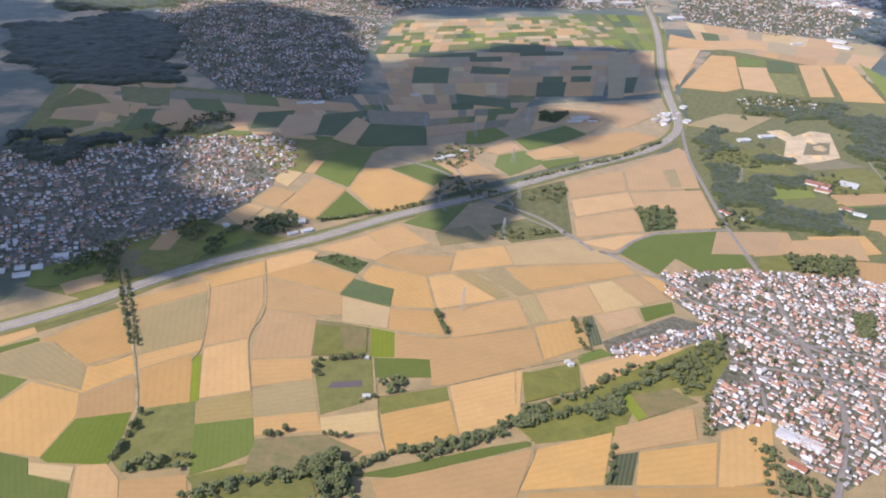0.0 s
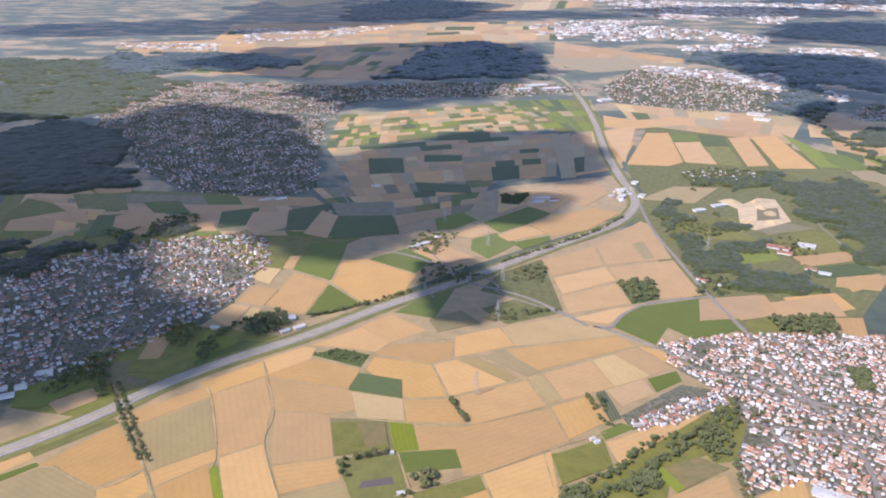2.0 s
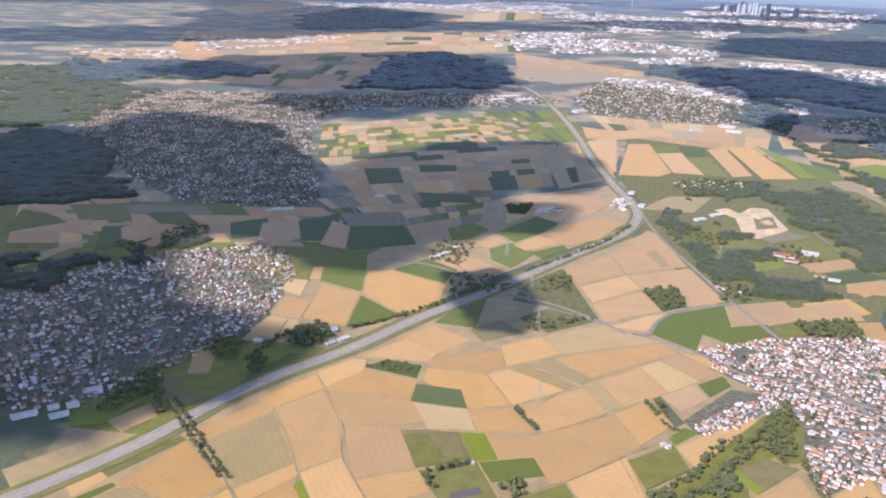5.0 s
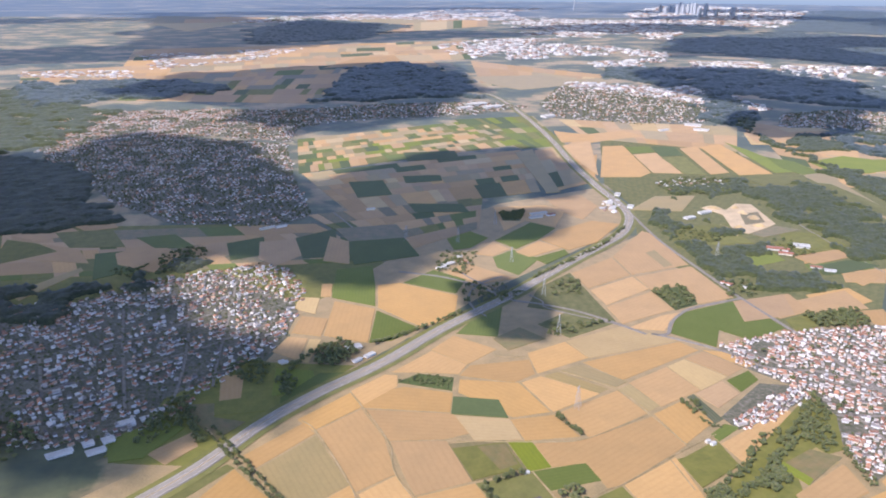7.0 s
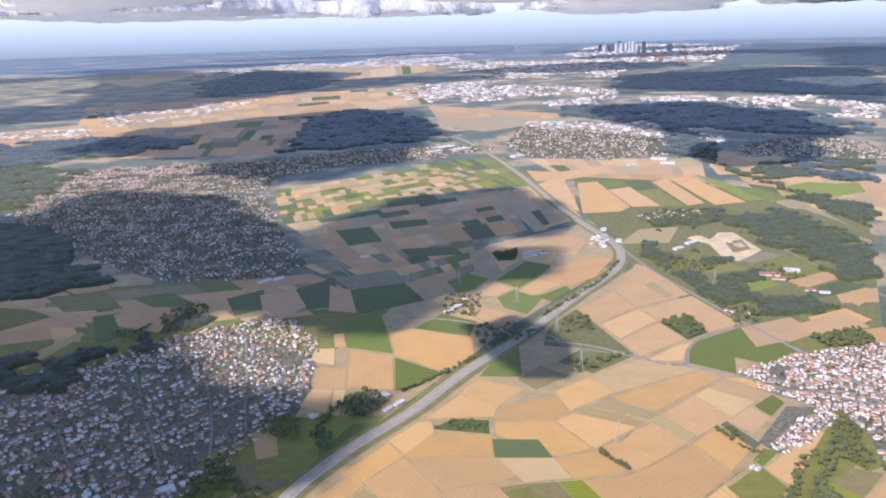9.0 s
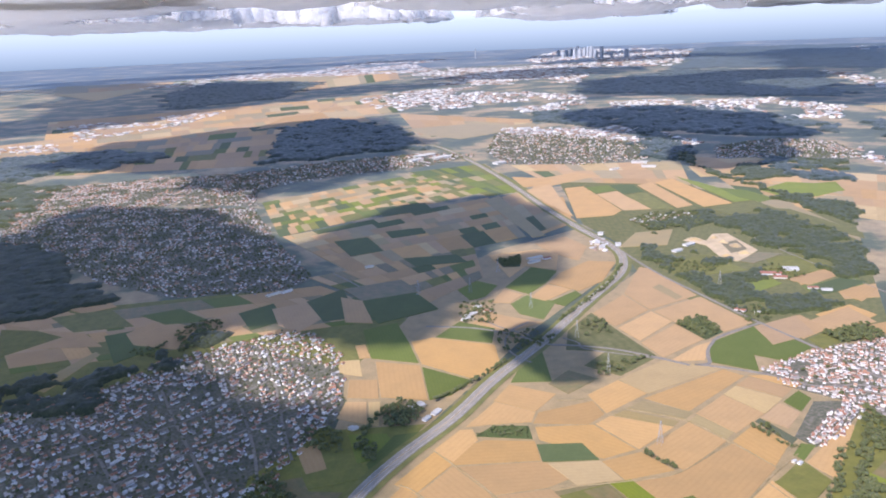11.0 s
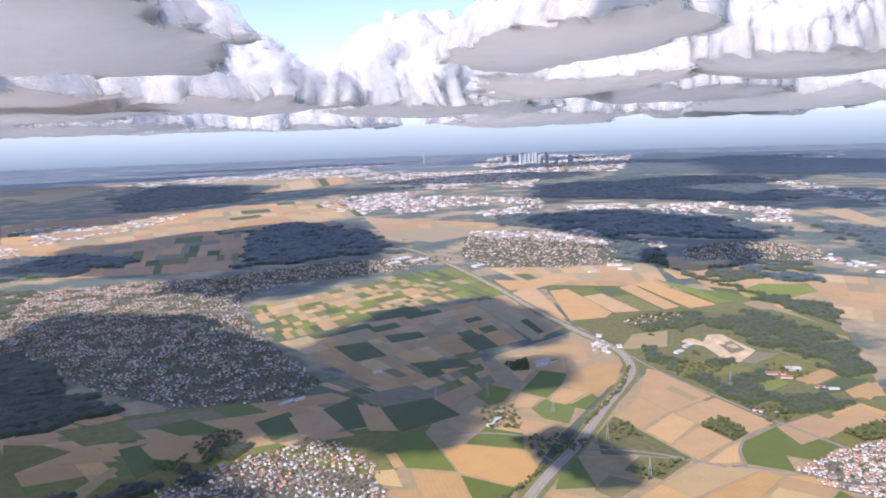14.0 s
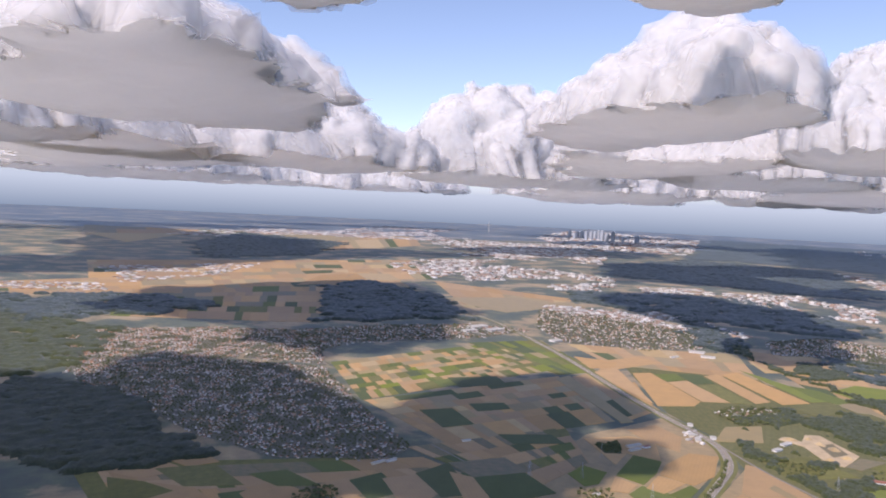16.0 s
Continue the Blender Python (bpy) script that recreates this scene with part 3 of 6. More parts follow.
# ---- fields ----
field("scrub", (79.5, 276.6), (92.6, 285.2), (135.5, 294.1), (178.5, 301.7), (200.6, 284.5), (100.7, 166.5), (83.6, 159.1), (67.4, 158.3), (64.4, 179.4), (62.0, 218.6), (65.0, 237.8))
field("meadow", (-148.6, 272.2), (-107.0, 271.1), (-66.6, 267.6), (-40.7, 257.7), (-21.2, 221.2), (-44.4, 189.8), (-68.0, 220.5), (-95.5, 205.9), (-122.9, 191.5))
field("meadow", (-71.8, 147.7), (-55.6, 161.0), (-34.3, 155.9), (-63.1, 122.9), (-77.0, 126.1))
field("scrub", (118.6, 415.0), (195.9, 423.0), (167.2, 351.1), (177.4, 308.0), (135.5, 294.1), (94.8, 284.6), (77.3, 272.8), (79.6, 305.6))
field("wheat", (-72.8, 109.5), (-68.6, 112.8), (-66.9, 110.8), (-70.8, 106.2))
field("meadow", (-68.9, 113.3), (-58.1, 122.5), (-56.8, 121.3), (-66.8, 111.2))
field("green", (-70.5, 105.7), (-65.9, 109.5), (-65.0, 108.7), (-69.6, 104.2))
field("wheat", (-65.0, 108.7), (-56.8, 120.9), (-53.6, 115.8), (-48.2, 108.0), (-53.8, 103.2), (-62.7, 108.7))
field("straw", (-69.3, 103.7), (-64.6, 108.1), (-62.6, 108.0), (-53.7, 102.4), (-51.6, 96.5), (-61.3, 98.4), (-66.8, 99.6))
field("wheat", (-53.4, 102.5), (-47.6, 107.2), (-45.2, 102.4), (-51.0, 95.8), (-60.1, 98.3), (-51.2, 96.3))
field("green", (-66.2, 98.6), (-61.1, 97.8), (-62.3, 92.3))
field("wheat", (-61.8, 91.5), (-60.1, 97.2), (-51.3, 95.5), (-49.1, 90.4), (-49.6, 81.1), (-55.6, 81.5))
field("green", (-49.3, 80.9), (-48.7, 89.6), (-41.4, 92.2), (-39.4, 82.9), (-39.6, 80.9), (-47.9, 80.2))
field("stubble", (-50.7, 95.2), (-44.8, 100.9), (-41.0, 92.6), (-48.5, 89.8))
field("meadow", (-40.5, 92.8), (-33.0, 96.6), (-28.0, 82.1), (-37.1, 79.7), (-39.1, 81.4))
field("wheat", (-44.5, 103.0), (-38.0, 108.5), (-33.7, 95.9), (-40.4, 93.5))
field("lush", (-37.6, 107.9), (-36.5, 108.7), (-32.5, 96.6), (-33.5, 95.9))
field("wheat", (-55.4, 124.9), (-45.2, 133.9), (-43.3, 130.0), (-53.2, 120.8))
field("straw", (-52.9, 120.2), (-43.0, 129.2), (-38.1, 113.5), (-46.6, 107.7))
field("wheat", (-46.7, 106.8), (-38.0, 113.1), (-37.1, 110.0), (-44.9, 103.4))
field("wheat", (-42.8, 130.8), (-34.2, 137.4), (-31.0, 126.5), (-30.3, 115.2), (-37.0, 111.5))
field("wheat", (-46.2, 135.4), (-35.9, 144.0), (-34.2, 138.2), (-43.3, 131.2))
field("wheat", (-36.6, 110.6), (-30.1, 114.7), (-25.4, 100.3), (-32.5, 97.2))
field("wheat", (-29.8, 125.0), (-20.0, 123.7), (-18.1, 111.2), (-27.7, 109.0), (-28.8, 114.9))
field("wheat", (-27.4, 108.4), (-17.7, 110.4), (-16.3, 104.8), (-25.4, 101.3))
field("straw", (-32.3, 96.2), (-25.3, 99.9), (-22.9, 93.9), (-30.9, 91.0))
field("straw", (-24.9, 100.4), (-16.1, 104.3), (-13.5, 96.7), (-22.7, 93.9))
field("green", (-30.8, 90.8), (-22.8, 93.5), (-20.3, 86.1), (-24.1, 82.7), (-27.7, 80.4))
field("stubble", (-22.6, 93.6), (-13.6, 96.4), (-11.9, 92.1), (-21.4, 89.7))
field("pale", (-12.6, 95.0), (-4.3, 98.0), (-3.2, 93.2), (-11.6, 91.4))
field("stubble", (-10.5, 89.7), (-3.1, 92.6), (-2.0, 88.7), (-8.8, 86.3))
field("wheat", (-3.5, 97.0), (6.7, 102.0), (8.6, 94.2), (-1.3, 88.4))
field("fallow", (-19.8, 122.7), (-9.6, 122.3), (-8.0, 112.5), (-17.9, 111.2))
field("lush", (-9.2, 121.8), (-5.0, 121.3), (-3.9, 113.0), (-7.8, 112.4))
field("green", (-7.4, 112.1), (2.3, 113.2), (3.1, 108.0), (-6.0, 106.6))
field("meadow", (-17.4, 110.4), (-7.5, 111.6), (-5.6, 101.7), (-7.5, 99.3), (-12.8, 95.9))
field("pond", (-12.8, 104.2), (-8.1, 105.4), (-7.8, 103.7), (-13.2, 102.6))
field("wheat", (-4.6, 120.2), (4.7, 120.1), (20.6, 125.9), (21.9, 115.5), (6.8, 106.6), (3.6, 105.5), (2.5, 113.1), (-3.6, 113.0))
field("meadow", (-4.8, 101.1), (5.9, 105.7), (6.6, 102.3), (-3.6, 97.4))
field("wheat", (-33.6, 137.0), (-17.1, 132.8), (-15.6, 125.6), (-20.2, 124.5), (-30.1, 125.6))
field("pale", (-16.7, 131.9), (-7.0, 129.3), (-6.5, 122.2), (-14.9, 123.1))
field("wheat", (-6.7, 128.9), (1.8, 129.3), (4.1, 121.4), (-5.9, 121.7))
field("wheat", (-34.3, 142.4), (-25.0, 144.8), (-15.7, 140.8), (-17.6, 133.6), (-33.7, 138.0))
field("dark", (-26.0, 147.0), (-21.2, 150.0), (-14.3, 147.2), (-15.7, 141.8))
field("wheat", (-35.7, 144.8), (-28.2, 150.7), (-25.8, 150.0), (-26.3, 145.4), (-33.6, 139.0))
field("wheat", (-26.6, 151.6), (-16.8, 160.3), (-10.4, 152.5), (-12.9, 148.7), (-21.4, 150.8))
field("wheat", (-16.7, 161.0), (-10.4, 167.5), (-2.4, 159.0), (-10.2, 152.8))
field("wheat", (-12.7, 148.0), (-9.7, 152.0), (3.6, 152.7), (2.9, 146.2), (-2.2, 143.3))
field("wheat", (-14.4, 141.0), (-13.1, 146.1), (-1.5, 142.7), (1.4, 130.7), (-6.0, 129.9))
field("wheat", (-0.7, 142.8), (3.8, 144.9), (13.3, 135.9), (2.2, 130.6))
field("wheat", (2.3, 129.6), (17.4, 136.4), (19.6, 127.1), (6.0, 120.7), (4.0, 124.9))
field("wheat", (3.7, 146.4), (4.2, 155.9), (14.2, 160.2), (16.6, 151.7))
field("straw", (4.8, 145.0), (7.9, 146.1), (15.7, 137.5), (13.2, 136.1))
field("straw", (9.1, 146.8), (13.8, 148.6), (20.9, 139.9), (17.8, 138.0))
field("straw", (18.0, 136.9), (20.8, 138.5), (23.2, 129.5), (20.5, 127.9))
field("pale", (14.8, 160.6), (30.5, 166.4), (35.6, 161.7), (40.2, 156.9), (17.0, 151.5))
field("wheat", (15.0, 149.6), (40.3, 156.1), (42.5, 151.4), (20.3, 140.8))
field("wheat", (21.2, 139.3), (31.8, 144.6), (34.1, 134.0), (23.6, 129.2))
field("pale", (32.3, 144.9), (37.3, 147.5), (42.5, 138.5), (34.5, 134.1))
field("wheat", (37.8, 147.8), (43.3, 150.5), (48.1, 141.9), (43.0, 138.8))
field("wheat", (43.7, 151.1), (47.3, 149.7), (52.8, 143.6), (48.9, 141.8))
field("stubble", (32.5, 132.7), (40.5, 136.8), (41.4, 131.6), (34.3, 126.9))
field("wheat", (21.0, 126.6), (29.0, 130.7), (30.6, 122.1), (22.3, 116.1))
field("orchard", (30.2, 131.7), (32.0, 132.6), (33.0, 122.8), (30.7, 121.5))
field("green", (41.7, 137.0), (48.4, 140.3), (48.3, 136.3), (42.1, 132.1))
field("green", (28.2, 118.1), (32.5, 121.1), (34.4, 119.5), (28.5, 115.8))
field("wheat", (28.6, 115.0), (47.3, 124.6), (47.0, 120.4), (29.4, 108.4))
field("meadow", (19.0, 111.5), (28.1, 116.1), (28.1, 108.4), (19.1, 103.8))
field("wheat", (6.6, 106.0), (18.3, 112.1), (17.8, 99.6), (16.5, 98.4), (9.0, 94.3))
field("meadow", (16.7, 98.1), (28.2, 107.5), (41.9, 118.6), (53.7, 127.8), (55.2, 120.6), (48.9, 109.7), (37.4, 107.3), (33.6, 97.5), (20.5, 93.7))
field("green", (-5.6, 83.2), (13.8, 91.9), (19.9, 94.2), (19.5, 92.9), (0.6, 83.7))
field("wheat", (-2.4, 82.3), (19.9, 92.1), (17.4, 81.9), (-1.1, 79.5))
field("wheat", (20.7, 92.3), (32.1, 97.7), (29.7, 86.2), (18.1, 83.5))
field("orchard", (32.0, 92.6), (35.5, 93.7), (33.7, 86.7), (30.1, 86.2))
field("wheat", (33.9, 98.9), (46.0, 105.2), (45.0, 97.8), (32.6, 93.8))
field("straw", (36.7, 107.0), (44.5, 111.1), (45.7, 106.4), (37.4, 102.1))
field("wheat", (35.9, 93.7), (47.9, 97.6), (45.7, 88.3), (34.5, 86.8))
field("wheat", (49.3, 100.2), (57.9, 104.5), (54.7, 90.5), (46.0, 87.5))
field("wheat", (19.5, 83.0), (33.8, 85.8), (33.6, 84.1), (18.8, 82.1))
field("wheat", (34.6, 86.0), (54.3, 89.1), (53.4, 86.7), (34.3, 84.2))
field("wheat", (-36.3, 78.0), (-28.0, 80.2), (-26.5, 76.1), (-35.2, 74.9))
field("pale", (-50.2, 79.7), (-43.9, 79.7), (-43.1, 77.3), (-49.0, 77.6))
field("wheat", (-43.4, 79.9), (-39.8, 80.9), (-36.7, 78.1), (-35.4, 74.9), (-41.2, 74.1))
field("green", (-55.4, 81.1), (-51.0, 80.5), (-49.3, 77.5), (-42.9, 76.6), (-41.9, 74.0), (-50.4, 72.9))
field("meadow", (-27.3, 80.3), (-13.1, 87.1), (-10.2, 81.7), (-10.9, 78.2), (-25.7, 76.2))
field("green", (40.6, 160.9), (45.0, 168.1), (50.2, 172.5), (67.0, 177.7), (69.0, 159.7), (57.6, 154.0), (52.8, 161.0), (47.5, 152.3))
field("wheat", (31.6, 165.4), (43.4, 171.2), (48.9, 172.5), (39.6, 162.7))
field("wheat", (30.8, 204.0), (47.1, 215.3), (46.6, 200.1), (31.4, 192.0))
field("wheat", (31.5, 190.5), (46.7, 198.5), (47.4, 189.0), (32.0, 180.0))
field("wheat", (31.5, 178.5), (47.1, 186.8), (47.6, 174.5), (31.5, 168.1))
field("wheat", (48.2, 216.5), (67.4, 239.6), (69.3, 236.2), (67.2, 205.8), (47.5, 200.3))
field("wheat", (47.7, 198.3), (67.2, 204.1), (67.0, 179.7), (55.9, 177.0), (57.4, 190.5), (48.0, 188.0))
field("dark", (47.8, 186.5), (57.0, 189.7), (55.5, 176.9), (48.0, 174.0))
field("straw", (59.1, 217.8), (63.0, 220.0), (62.4, 206.1), (59.2, 204.6))
field("scrub", (11.4, 181.8), (17.6, 193.6), (30.2, 204.3), (30.3, 169.5), (20.8, 176.6))
field("scrub", (11.0, 170.8), (16.1, 162.3), (28.9, 168.3), (21.5, 177.7))
field("green", (-9.5, 168.6), (-2.3, 178.5), (5.2, 183.5), (-0.4, 165.5))
field("fallow", (-1.6, 164.6), (6.0, 169.8), (10.3, 162.8), (0.3, 158.1))
field("stubble", (71.2, 177.5), (82.9, 179.7), (81.9, 168.1), (71.2, 164.8))
field("meadow", (72.3, 164.1), (81.9, 166.9), (80.8, 160.6), (70.9, 156.8))
field("wheat", (87.2, 178.2), (101.8, 181.1), (102.0, 171.6), (86.0, 165.9))
field("wheat", (92.4, 166.2), (100.9, 166.2), (96.6, 155.7), (92.8, 157.6))
field("meadow", (-57.4, 163.5), (-51.1, 159.4), (-50.4, 139.5), (-61.7, 139.4), (-62.3, 144.4))
field("lush", (-50.7, 157.2), (-43.1, 154.8), (-42.6, 146.3), (-51.3, 145.2))
field("green", (-41.7, 153.5), (-34.5, 152.8), (-46.0, 141.3), (-49.5, 140.3), (-49.6, 144.3))
field("stubble", (-61.9, 155.5), (-57.3, 155.1), (-57.3, 145.4), (-61.3, 144.8))
field("fallow", (-69.4, 144.5), (-62.2, 143.9), (-61.8, 138.6), (-55.9, 136.0), (-60.6, 130.6), (-63.5, 135.1))
field("stubble", (-72.0, 128.0), (-65.1, 133.9), (-63.6, 129.0), (-68.4, 124.1))
field("meadow", (-76.7, 133.8), (-69.9, 138.9), (-66.7, 136.2), (-72.7, 128.5), (-79.1, 128.2))
field("wheat", (-51.7, 165.6), (-48.4, 172.8), (-44.0, 171.2), (-46.3, 160.4))
field("pale", (-45.6, 159.7), (-43.5, 170.7), (-41.0, 170.1), (-44.0, 158.8))
field("wheat", (-47.6, 175.1), (-45.3, 184.3), (-39.0, 182.1), (-41.0, 172.0))
field("wheat", (-38.5, 183.0), (-36.8, 192.9), (-27.1, 186.4), (-30.6, 167.1), (-40.2, 172.4))
field("pale", (-47.2, 189.8), (-45.5, 197.0), (-40.6, 195.8), (-42.0, 185.6))
field("wheat", (-39.6, 205.9), (-37.0, 205.7), (-37.7, 196.7), (-40.3, 196.5))
field("green", (-35.2, 216.7), (-24.9, 218.6), (-25.5, 203.4), (-26.9, 188.3), (-37.4, 195.8))
field("wheat", (-24.7, 202.7), (-18.8, 203.5), (-4.7, 192.0), (-8.5, 177.6), (-17.1, 174.1), (-26.1, 187.3))
field("green", (-26.7, 185.2), (-17.7, 172.9), (-25.1, 167.3), (-30.1, 166.9))
field("green", (-17.5, 203.6), (-7.8, 212.4), (-0.3, 203.5), (-4.9, 193.7))
field("green", (11.8, 220.9), (19.5, 226.8), (25.2, 217.6), (15.3, 204.8), (10.9, 211.8))
field("green", (16.4, 237.1), (33.2, 254.9), (39.3, 247.0), (30.8, 236.6), (20.7, 227.7))
field("green", (23.4, 218.1), (35.4, 224.6), (35.4, 220.6), (26.0, 212.7))
field("wheat", (19.7, 224.5), (30.0, 234.3), (34.8, 226.5), (22.6, 219.4))
field("wheat", (-4.5, 210.1), (2.7, 217.4), (6.9, 210.8), (14.2, 202.7), (2.6, 199.6))
field("wheat", (7.2, 224.8), (15.2, 235.6), (18.5, 227.7), (11.8, 222.0))
field("wheat", (39.4, 244.3), (54.8, 253.8), (63.1, 248.7), (48.2, 230.4), (36.6, 224.3), (31.1, 235.3))
field("wheat", (25.2, 276.1), (44.6, 276.1), (50.7, 269.6), (39.8, 248.3), (32.0, 257.4), (21.7, 246.7))
field("dark", (25.4, 268.9), (35.6, 270.2), (29.9, 257.2), (24.1, 258.6))
field("wheat", (47.8, 283.9), (63.1, 289.1), (63.9, 272.0), (52.4, 255.9), (48.3, 267.7))
field("lush", (1.3, 240.9), (10.2, 247.6), (14.6, 240.1), (7.0, 231.1), (1.5, 229.6))
field("wheat", (108.2, 382.9), (119.2, 383.1), (107.3, 321.9), (99.1, 314.7), (82.2, 317.0))
field("green", (119.1, 379.9), (131.9, 379.6), (128.5, 364.8), (115.9, 363.7))
field("wheat", (115.5, 360.9), (128.4, 363.3), (120.6, 318.4), (108.3, 321.6))
field("dark", (133.0, 379.3), (144.2, 376.2), (139.3, 355.8), (126.7, 354.9))
field("meadow", (126.0, 352.2), (138.5, 353.1), (130.0, 314.6), (121.3, 318.2))
field("wheat", (145.5, 372.6), (156.3, 376.2), (142.1, 317.4), (132.3, 315.2))
field("wheat", (157.5, 374.2), (171.6, 380.3), (160.2, 312.6), (144.2, 312.1))
field("lush", (177.1, 385.8), (178.0, 363.6), (176.3, 314.5), (162.5, 314.4))
field("wheat", (90.5, 387.8), (111.0, 417.1), (136.6, 425.5), (142.6, 408.2), (103.2, 392.6))
field("wheat", (83.5, 356.7), (97.6, 362.8), (79.5, 316.6), (80.5, 333.9))
field("straw", (91.4, 282.7), (107.7, 281.2), (91.9, 260.6), (73.9, 265.3))
field("meadow", (77.6, 241.5), (102.5, 243.9), (98.0, 229.5), (70.7, 220.5))
field("lush", (88.8, 217.8), (98.7, 217.8), (98.1, 205.1), (83.7, 200.5))
field("wheat", (105.8, 207.7), (121.5, 212.1), (123.0, 206.3), (102.1, 201.3))
field("green", (101.5, 200.4), (122.9, 201.7), (120.6, 194.0), (99.7, 194.0))
field("stubble", (108.6, 193.3), (123.4, 193.3), (114.6, 182.9), (104.2, 185.4))
field("stubble", (65.5, 177.0), (81.4, 179.6), (76.3, 166.5), (61.5, 164.4))
field("wheat", (82.4, 175.0), (99.6, 179.6), (97.5, 167.2), (81.8, 166.3))
field("meadow", (112.7, 232.6), (127.5, 227.5), (125.8, 212.9), (104.8, 209.1))
field("pale", (201.1, 407.1), (229.8, 407.0), (217.0, 372.9), (188.1, 377.4))
field("straw", (171.5, 303.6), (181.0, 297.6), (167.5, 245.3), (159.1, 235.5))
field("wheat", (196.4, 302.9), (214.2, 300.6), (196.8, 280.1), (188.4, 282.3))
field("straw", (201.5, 341.7), (224.4, 338.5), (230.3, 319.6), (200.4, 308.0))
field("straw", (125.0, 679.1), (184.4, 735.8), (202.9, 692.3), (154.4, 626.2))
field("wheat", (21.8, 923.7), (91.8, 955.4), (50.6, 842.1), (-21.4, 805.0))
field("stubble", (-124.4, 253.7), (-112.3, 247.2), (-106.0, 232.9), (-125.8, 239.0))
field("dark", (-106.2, 241.7), (-92.6, 243.9), (-91.8, 225.5), (-101.7, 218.6))
field("straw", (-120.5, 210.7), (-107.3, 229.4), (-105.9, 226.6), (-116.5, 205.5))
field("stubble", (-100.3, 240.9), (-90.8, 250.5), (-80.6, 237.5), (-86.2, 222.5), (-97.5, 230.5))
field("green", (-97.0, 256.5), (-85.5, 258.4), (-76.8, 243.0), (-89.5, 244.7))
field("stubble", (-78.4, 243.8), (-67.9, 248.8), (-66.5, 234.9), (-77.0, 226.3))
field("dark", (-68.2, 246.3), (-57.1, 251.5), (-55.2, 233.9), (-65.7, 229.6))
field("stubble", (-58.0, 246.2), (-45.3, 247.9), (-43.5, 232.9), (-52.6, 222.6), (-57.6, 230.1))
field("dark", (-46.9, 248.8), (-33.7, 257.2), (-34.5, 228.0), (-44.7, 228.3))
field("stubble", (-139.4, 279.3), (-125.0, 277.1), (-114.5, 263.3), (-127.8, 257.8), (-137.5, 265.4))
field("meadow", (-136.8, 260.2), (-126.0, 254.5), (-118.0, 245.7), (-133.3, 234.9))
field("stubble", (-121.6, 275.2), (-110.4, 280.8), (-105.1, 269.1), (-114.7, 266.0))
field("dark", (-32.6, 247.0), (-12.8, 248.8), (-10.1, 225.7), (-29.9, 220.3))
field("meadow", (-124.0, 265.8), (-106.7, 267.2), (-98.7, 247.2), (-115.3, 248.8))
field("straw", (108.4, 713.9), (178.5, 720.2), (209.8, 658.6), (127.5, 614.7), (112.0, 657.1))
field("pale", (66.6, 951.4), (107.9, 953.8), (102.4, 870.6), (64.5, 869.8))
field("straw", (394.1, 855.0), (473.8, 840.5), (445.8, 788.3), (383.1, 810.1))
field("wheat", (210.7, 413.8), (239.1, 411.4), (224.8, 384.2), (194.6, 387.2))
field("wheat", (256.9, 406.2), (277.3, 398.8), (242.5, 375.7), (235.3, 386.6))
field("lush", (203.1, 336.8), (237.6, 332.4), (224.2, 312.0), (191.9, 316.5))
field("pale", (550.9, 632.0), (587.6, 616.1), (512.0, 508.7), (471.4, 475.0))
field("straw", (-19.7, 1922.4), (251.3, 2265.9), (260.7, 1898.3), (45.5, 1553.1))
field("straw", (-341.4, 1763.5), (-224.6, 1821.3), (-139.1, 1901.1), (-234.4, 1463.8))
field("straw", (315.2, 3432.3), (760.1, 3920.9), (746.1, 3039.2), (325.0, 2414.2))
field("straw", (186.0, 681.5), (223.8, 688.3), (217.5, 651.1), (181.6, 645.5))
field("fallow", (-33.7, 257.2), (-13.1, 259.4), (-10.5, 244.2), (-30.2, 242.6))
field("wheat", (-35.9, 248.8), (-30.2, 242.6), (-31.4, 221.1), (-38.8, 225.1))
field("dark", (4.7, 380.9), (30.3, 381.2), (29.2, 363.2), (4.3, 360.7))
field("dark", (-1.8, 330.3), (14.3, 330.4), (13.4, 319.9), (-2.1, 317.8))
field("dark", (-5.5, 285.6), (14.4, 282.2), (14.9, 270.8), (-4.4, 273.4))
field("dark", (-25.4, 322.9), (-11.1, 324.2), (-9.9, 299.7), (-23.4, 297.0))
field("lush", (-80.0, 133.6), (-71.0, 139.1), (-66.7, 135.8), (-72.5, 126.7), (-77.9, 126.3))
field("straw", (59.1, 373.4), (69.9, 380.2), (56.7, 294.6), (51.1, 293.3))
field("wheat", (88.6, 388.2), (106.2, 395.9), (82.3, 320.5), (83.1, 343.6))
field("wheat", (96.9, 429.4), (115.1, 411.9), (106.8, 398.7), (90.5, 396.5))

field("sand", (101.3, 263.9), (106.8, 266.6), (108.7, 259.7), (117.2, 267.7), (122.6, 265.9), (119.9, 253.5), (117.1, 240.6), (109.0, 235.5), (101.5, 231.4), (98.8, 236.6), (104.8, 254.2))
field("fallow", (101.9, 231.3), (115.8, 238.7), (121.6, 233.0), (104.4, 227.0))
field("meadow", (75.3, 223.5), (90.5, 233.5), (97.8, 228.4), (97.7, 221.7), (87.7, 222.2))
field("meadow", (142.9, 306.7), (152.1, 312.2), (172.6, 308.9), (169.2, 300.1), (144.8, 288.8))
field("green", (177.5, 346.8), (170.7, 322.8), (172.6, 308.9), (183.4, 311.6), (185.1, 334.9))
field("meadow", (166.4, 296.3), (173.8, 291.3), (172.3, 268.9), (168.7, 244.5), (162.9, 237.9), (160.9, 258.0))
